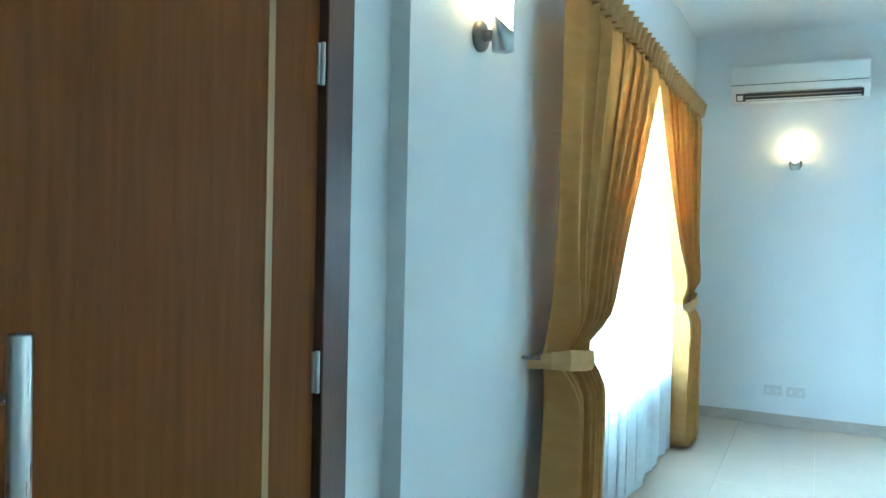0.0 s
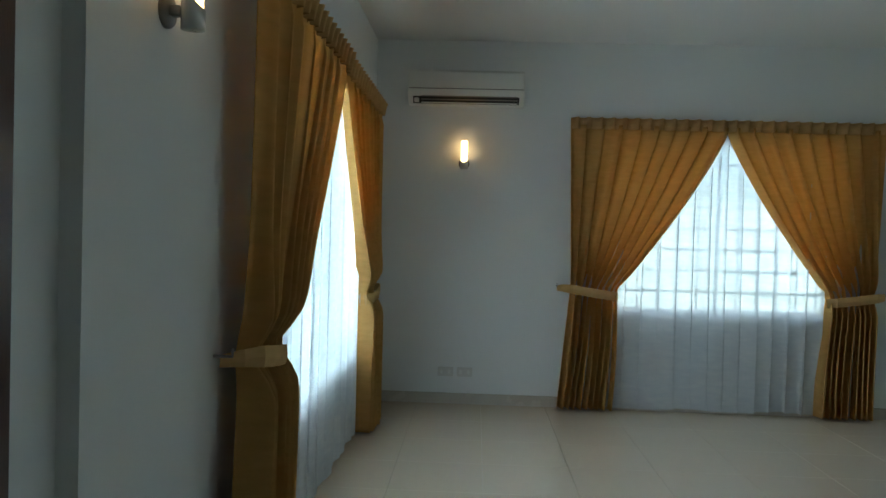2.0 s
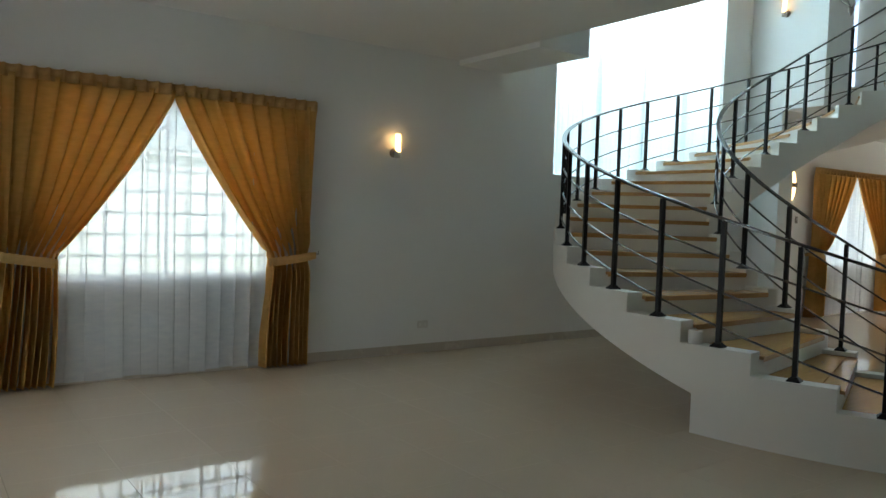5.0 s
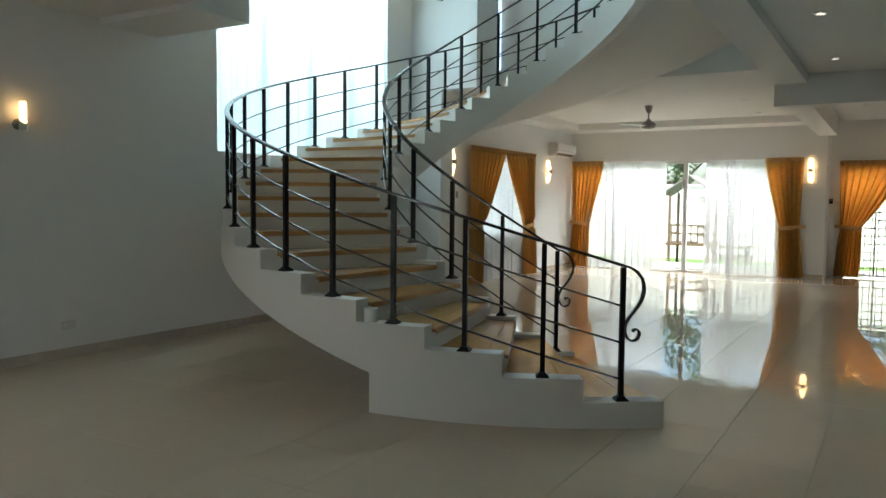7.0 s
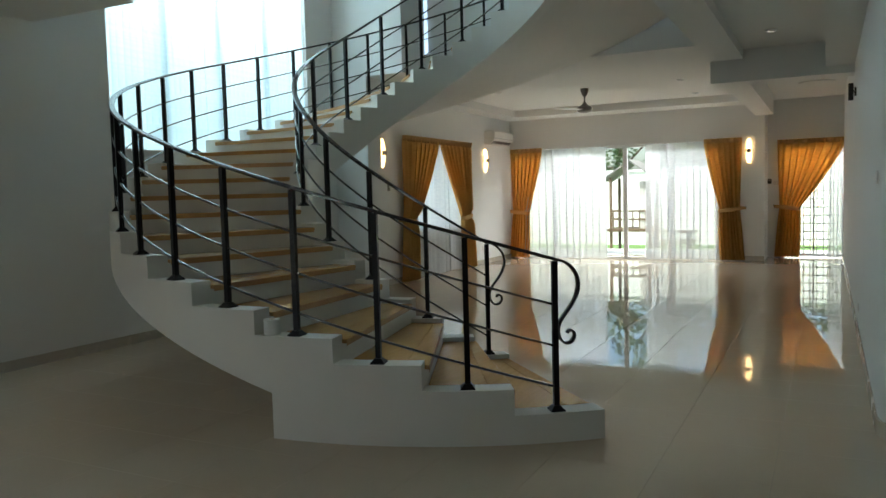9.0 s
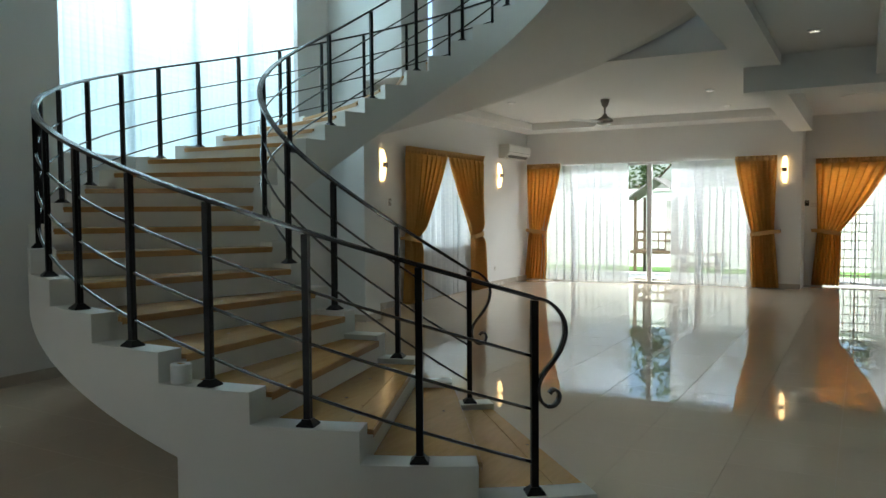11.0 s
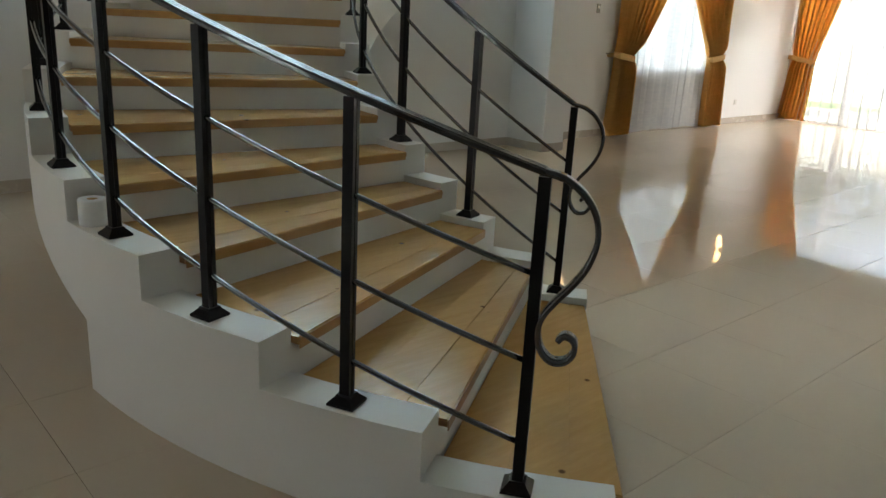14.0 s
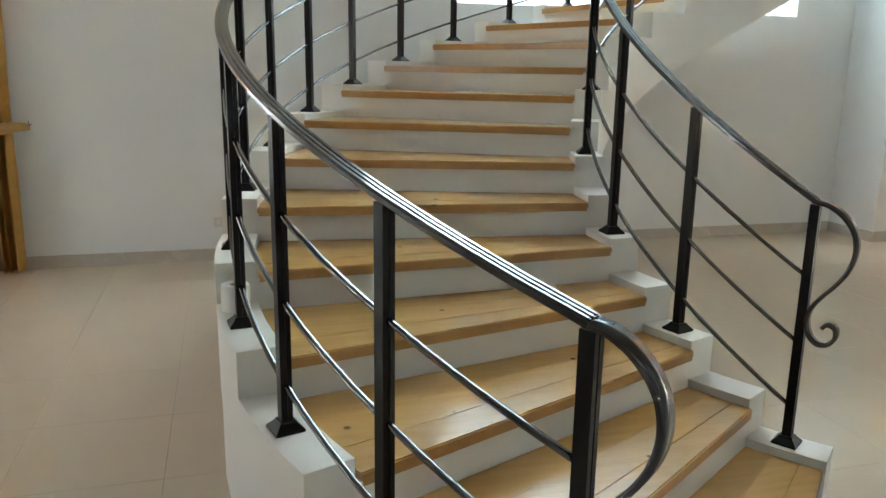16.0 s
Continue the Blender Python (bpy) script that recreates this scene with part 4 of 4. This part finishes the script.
# ---- ceiling fan ----
fan = thing("ceiling_fan", "bronze ceiling fan with thin pale blades", "ceiling fan", at=(15.5, 4.45, CEIL + 0.05))
part("canopy", lathe([(0.0, 0), (0.075, 0.0), (0.07, -0.05), (0.045, -0.12), (0.03, -0.14), (0.0, -0.14)], 24), M_DULL, fan, "", True)
part("down_rod", lathe([(0.0, -0.13), (0.015, -0.13), (0.015, -0.30), (0.0, -0.30)], 12), M_DULL, fan, "", True)
part("motor", lathe([(0.0, -0.25), (0.03, -0.25), (0.05, -0.29), (0.13, -0.34), (0.145, -0.38), (0.12, -0.42), (0.06, -0.44), (0.0, -0.445)], 28), M_DULL, fan, "", True)
for k in range(3):
    bm = boxes((0.10, -0.055, -0.392, 0.74, 0.055, -0.386), bevel=0.002)
    b = part("blade", bm, M_ALU, fan)
    b.matrix_basis = pose(0, 0, 0, 0, 0, 25 + 120 * k) @ Matrix.Rotation(radians(6), 4, "X")

# ---- chandelier in the stair void ----
ch = thing("chandelier", "dark wire globe chandelier hanging over the stair", "chandelier", at=(8.86, 4.36, TOP))
part("rod", lathe([(0.0, 0), (0.05, 0), (0.05, -0.03), (0.008, -0.05), (0.008, -2.15), (0.0, -2.15)], 12), M_DULL, ch, "", True)
for k in range(6):
    pts = [(0.20 * math.sin(math.pi * j / 20) * math.cos(k * math.pi / 3), 0.20 * math.sin(math.pi * j / 20) * math.sin(k * math.pi / 3), -2.15 - 0.48 * j / 20) for j in range(21)]
    part("rib", sweep(pts, 0.008, 0.008, up=Vector((math.sin(k * 1.05 + 0.3), 0.2, 0.1)), round_=True), M_DULL, ch, "", True)
part("finial", lathe([(0.0, -2.62), (0.022, -2.62), (0.03, -2.65), (0.014, -2.69), (0.0, -2.72)], 14), M_DULL, ch, "", True)

# ---- paper roll on the stair string ----
x, y, z = on_edge(OUTER, 0, 3.34, 4 * RISE + CURB)
tr = thing("toilet_roll", "white toilet paper roll standing on the stair string", "paper roll", at=(x, y, z))
part("paper", lathe([(0.021, 0.0), (0.052, 0.0), (0.054, 0.006), (0.054, 0.095), (0.052, 0.101), (0.021, 0.101), (0.021, 0.0)], 28, cap=False), M_PAPER, tr, "", True)
part("core", lathe([(0.0195, 0.001), (0.021, 0.001), (0.021, 0.100), (0.0195, 0.100), (0.0195, 0.001)], 20, cap=False), M_INLAY, tr, "brown cardboard core", True)

# ---- garden ----
structure("ground", boxes((-90, -90, -0.55, 150, 150, -0.30)), M_GRASS, "green lawn outside", "ground")
structure("terrace", boxes((19.2, -1.0, -0.30, 22.4, 9.0, -0.02), bevel=0.01), M_PAVE, "pale concrete terrace", "terrace")
structure("garden_wall", boxes((-12, 11.2, -0.3, 27.9, 11.4, 2.3), (-12, 11.15, 2.3, 27.9, 11.45, 2.38)), M_GWALL, "white boundary wall along the side of the house", "garden wall")
structure("garden_wall", boxes((28.0, -14, -0.3, 28.2, 26, 2.2), (27.95, -14, 2.2, 28.25, 26, 2.27)), M_GWALL, "white garden boundary wall", "garden wall")

play = thing("playhouse", "dark timber garden playhouse on posts with a gabled roof", "playhouse", at=(24.6, 5.6, -0.3))
for px, py in ((-0.7, -0.75), (0.7, -0.75), (-0.7, 0.75), (0.7, 0.75)):
    part("post", boxes((px - 0.05, py - 0.05, 0, px + 0.05, py + 0.05, 2.95), bevel=0.006), M_TIMBER, play)
part("deck", boxes((-0.85, -0.9, 0.86, 0.85, 0.9, 0.98), bevel=0.006), M_TIMBER, play)
for py in (-0.75, 0.75):
    for z in (1.3, 1.62):
        part("rail", boxes((-0.7, py - 0.02, z, 0.7, py + 0.02, z + 0.07), bevel=0.004), M_TIMBER, play)
for z in (1.3, 1.62):
    part("rail", boxes((-0.72, -0.75, z, -0.68, 0.75, z + 0.07), bevel=0.004), M_TIMBER, play)
for k in range(6):
    part("baluster", boxes((-0.715, -0.62 + k * 0.25, 0.98, -0.685, -0.57 + k * 0.25, 1.62)), M_TIMBER, play)
for s in (-1, 1):
    bm = bmesh.new()
    vs = [bm.verts.new(p) for p in ((-0.95, s * 1.05, 2.82), (0.95, s * 1.05, 2.82), (0.95, 0.0, 3.58), (-0.95, 0.0, 3.58), (-0.95, s * 1.05, 2.87), (0.95, s * 1.05, 2.87), (0.95, 0.0, 3.64), (-0.95, 0.0, 3.64))]
    for f in ((0, 1, 2, 3), (4, 5, 6, 7), (0, 1, 5, 4), (1, 2, 6, 5), (2, 3, 7, 6), (3, 0, 4, 7)):
        bm.faces.new([vs[i] for i in f])
    part("roof_slope", bm, M_SHING, play, "grey pitched roof slope")
part("panel", boxes((-0.69, -0.72, 0.98, -0.66, -0.35, 2.8)), M_PAVE, play, "pale board panel")
play.scale = (0.76, 0.76, 0.76)
bn = thing("picnic_bench", "dark timber picnic bench on the lawn", "bench", at=(23.3, 4.25, -0.3))
part("top", boxes((-0.35, -0.6, 0.68, 0.35, 0.6, 0.73), bevel=0.006), M_TIMBER, bn)
for s in (-1, 1):
    part("seat", boxes((s * 0.62 - 0.12, -0.6, 0.40, s * 0.62 + 0.12, 0.6, 0.44), bevel=0.006), M_TIMBER, bn)
for py in (-0.45, 0.45):
    part("leg", sweep([(-0.6, py, 0.0), (0.2, py, 0.69)], 0.06, 0.04), M_TIMBER, bn)
    part("leg", sweep([(0.6, py + 0.05, 0.0), (-0.2, py + 0.05, 0.69)], 0.06, 0.04), M_TIMBER, bn)
    part("cross_bar", boxes((-0.72, py - 0.04, 0.34, 0.72, py, 0.40)), M_TIMBER, bn)


def tree(at, h, r, seed):
    rnd = random.Random(seed)
    t = thing("garden_tree", "leafy green tree behind the garden wall", "tree", "trees behind the wall", at)
    bm = sweep([(0, 0, 0), (0.05, 0.03, h * 0.3), (0.0, 0.08, h * 0.6)], 0.26, 0.26, round_=True)
    for k in range(5):
        a = k * 1.256 + rnd.uniform(-0.3, 0.3)
        sweep([(0, 0.05, h * (0.4 + 0.04 * k)), (r * 0.35 * math.cos(a), r * 0.35 * math.sin(a), h * 0.65), (r * 0.7 * math.cos(a), r * 0.7 * math.sin(a), h * 0.8)], 0.09, 0.09, bm, round_=True)
    part("trunk", bm, M_BARK, t, "", True)
    verts, faces = [], []
    clumps = [(rnd.gauss(0, r * 0.5), rnd.gauss(0, r * 0.5), h * rnd.uniform(0.5, 1.0)) for _ in range(26)]
    for _ in range(1500):
        cx, cy, cz = rnd.choice(clumps)
        p = Vector((cx + rnd.gauss(0, r * 0.16), cy + rnd.gauss(0, r * 0.16), cz + rnd.gauss(0, r * 0.13)))
        a, b = Vector((rnd.gauss(0, 1), rnd.gauss(0, 1), rnd.gauss(0, 0.6))).normalized(), Vector((rnd.gauss(0, 1), rnd.gauss(0, 1), rnd.gauss(0, 1))).normalized()
        n = len(verts)
        verts += [p - a * 0.14, p + b * 0.06, p + a * 0.14, p - b * 0.06]
        faces.append((n, n + 1, n + 2, n + 3))
    me = bpy.data.meshes.new("crown")
    me.from_pydata(verts, [], faces)
    me.materials.append(M_LEAF)
    c = new("crown", me)
    c.parent = t


for k in range(9):
    tree((31.0 + (k % 3) * 1.3, -4.5 + k * 2.6, -0.3), 5.4 + 0.7 * math.sin(k * 2.1), 2.0, 40 + k)

# ---- floor tiles, last ----
TS = 0.60


def tile_bm(x0, y0, x1, y1):
    g = 0.0009
    bm = bmesh.new()
    c = 0.0007
    lo = [bm.verts.new(p) for p in ((x0 + g, y0 + g, -0.012), (x1 - g, y0 + g, -0.012), (x1 - g, y1 - g, -0.012), (x0 + g, y1 - g, -0.012))]
    md = [bm.verts.new(p) for p in ((x0 + g, y0 + g, -c * 0.6), (x1 - g, y0 + g, -c * 0.6), (x1 - g, y1 - g, -c * 0.6), (x0 + g, y1 - g, -c * 0.6))]
    hi = [bm.verts.new(p) for p in ((x0 + g + c, y0 + g + c, 0), (x1 - g - c, y0 + g + c, 0), (x1 - g - c, y1 - g - c, 0), (x0 + g + c, y1 - g - c, 0))]
    for r0_, r1_ in ((lo, md), (md, hi)):
        for k in range(4):
            bm.faces.new((r0_[k], r0_[(k + 1) % 4], r1_[(k + 1) % 4], r1_[k]))
    bm.faces.new(hi)
    return bm


tile_me = mesh_of("tile", tile_bm(0, 0, TS, TS), M_TILE)
rest = []
count = 0
nx, ny = 36, 17
for ix in range(nx):
    for iy in range(ny):
        x, y = -0.82 - TS + ix * TS, 7.27 + TS - (iy + 1) * TS
        if x > 2.3 and y + TS < -1.1:
            continue
        if count < 300 and x < 13.0 and y > -0.7:
            t = new("tile", tile_me)
            t.parent = floor
            t.location = (x, y, 0)
            count += 1
        else:
            rest.append((x, y))
verts, faces = [], []
for x, y in rest:
    b = len(verts)
    g = 0.0009
    verts += [(x + g, y + g, -0.012), (x + TS - g, y + g, -0.012), (x + TS - g, y + TS - g, -0.012), (x + g, y + TS - g, -0.012),
              (x + g, y + g, 0), (x + TS - g, y + g, 0), (x + TS - g, y + TS - g, 0), (x + g, y + TS - g, 0)]
    faces += [(b + 4, b + 5, b + 6, b + 7), (b, b + 1, b + 5, b + 4), (b + 1, b + 2, b + 6, b + 5), (b + 2, b + 3, b + 7, b + 6), (b + 3, b, b + 4, b + 7)]
me = bpy.data.meshes.new("tile_field")
me.from_pydata(verts, [], faces)
me.materials.append(M_TILE)
tf = new("tile_field", me)
tf.parent = floor
tagged(tf, "polished cream floor tiles farther off", kind="stuff")
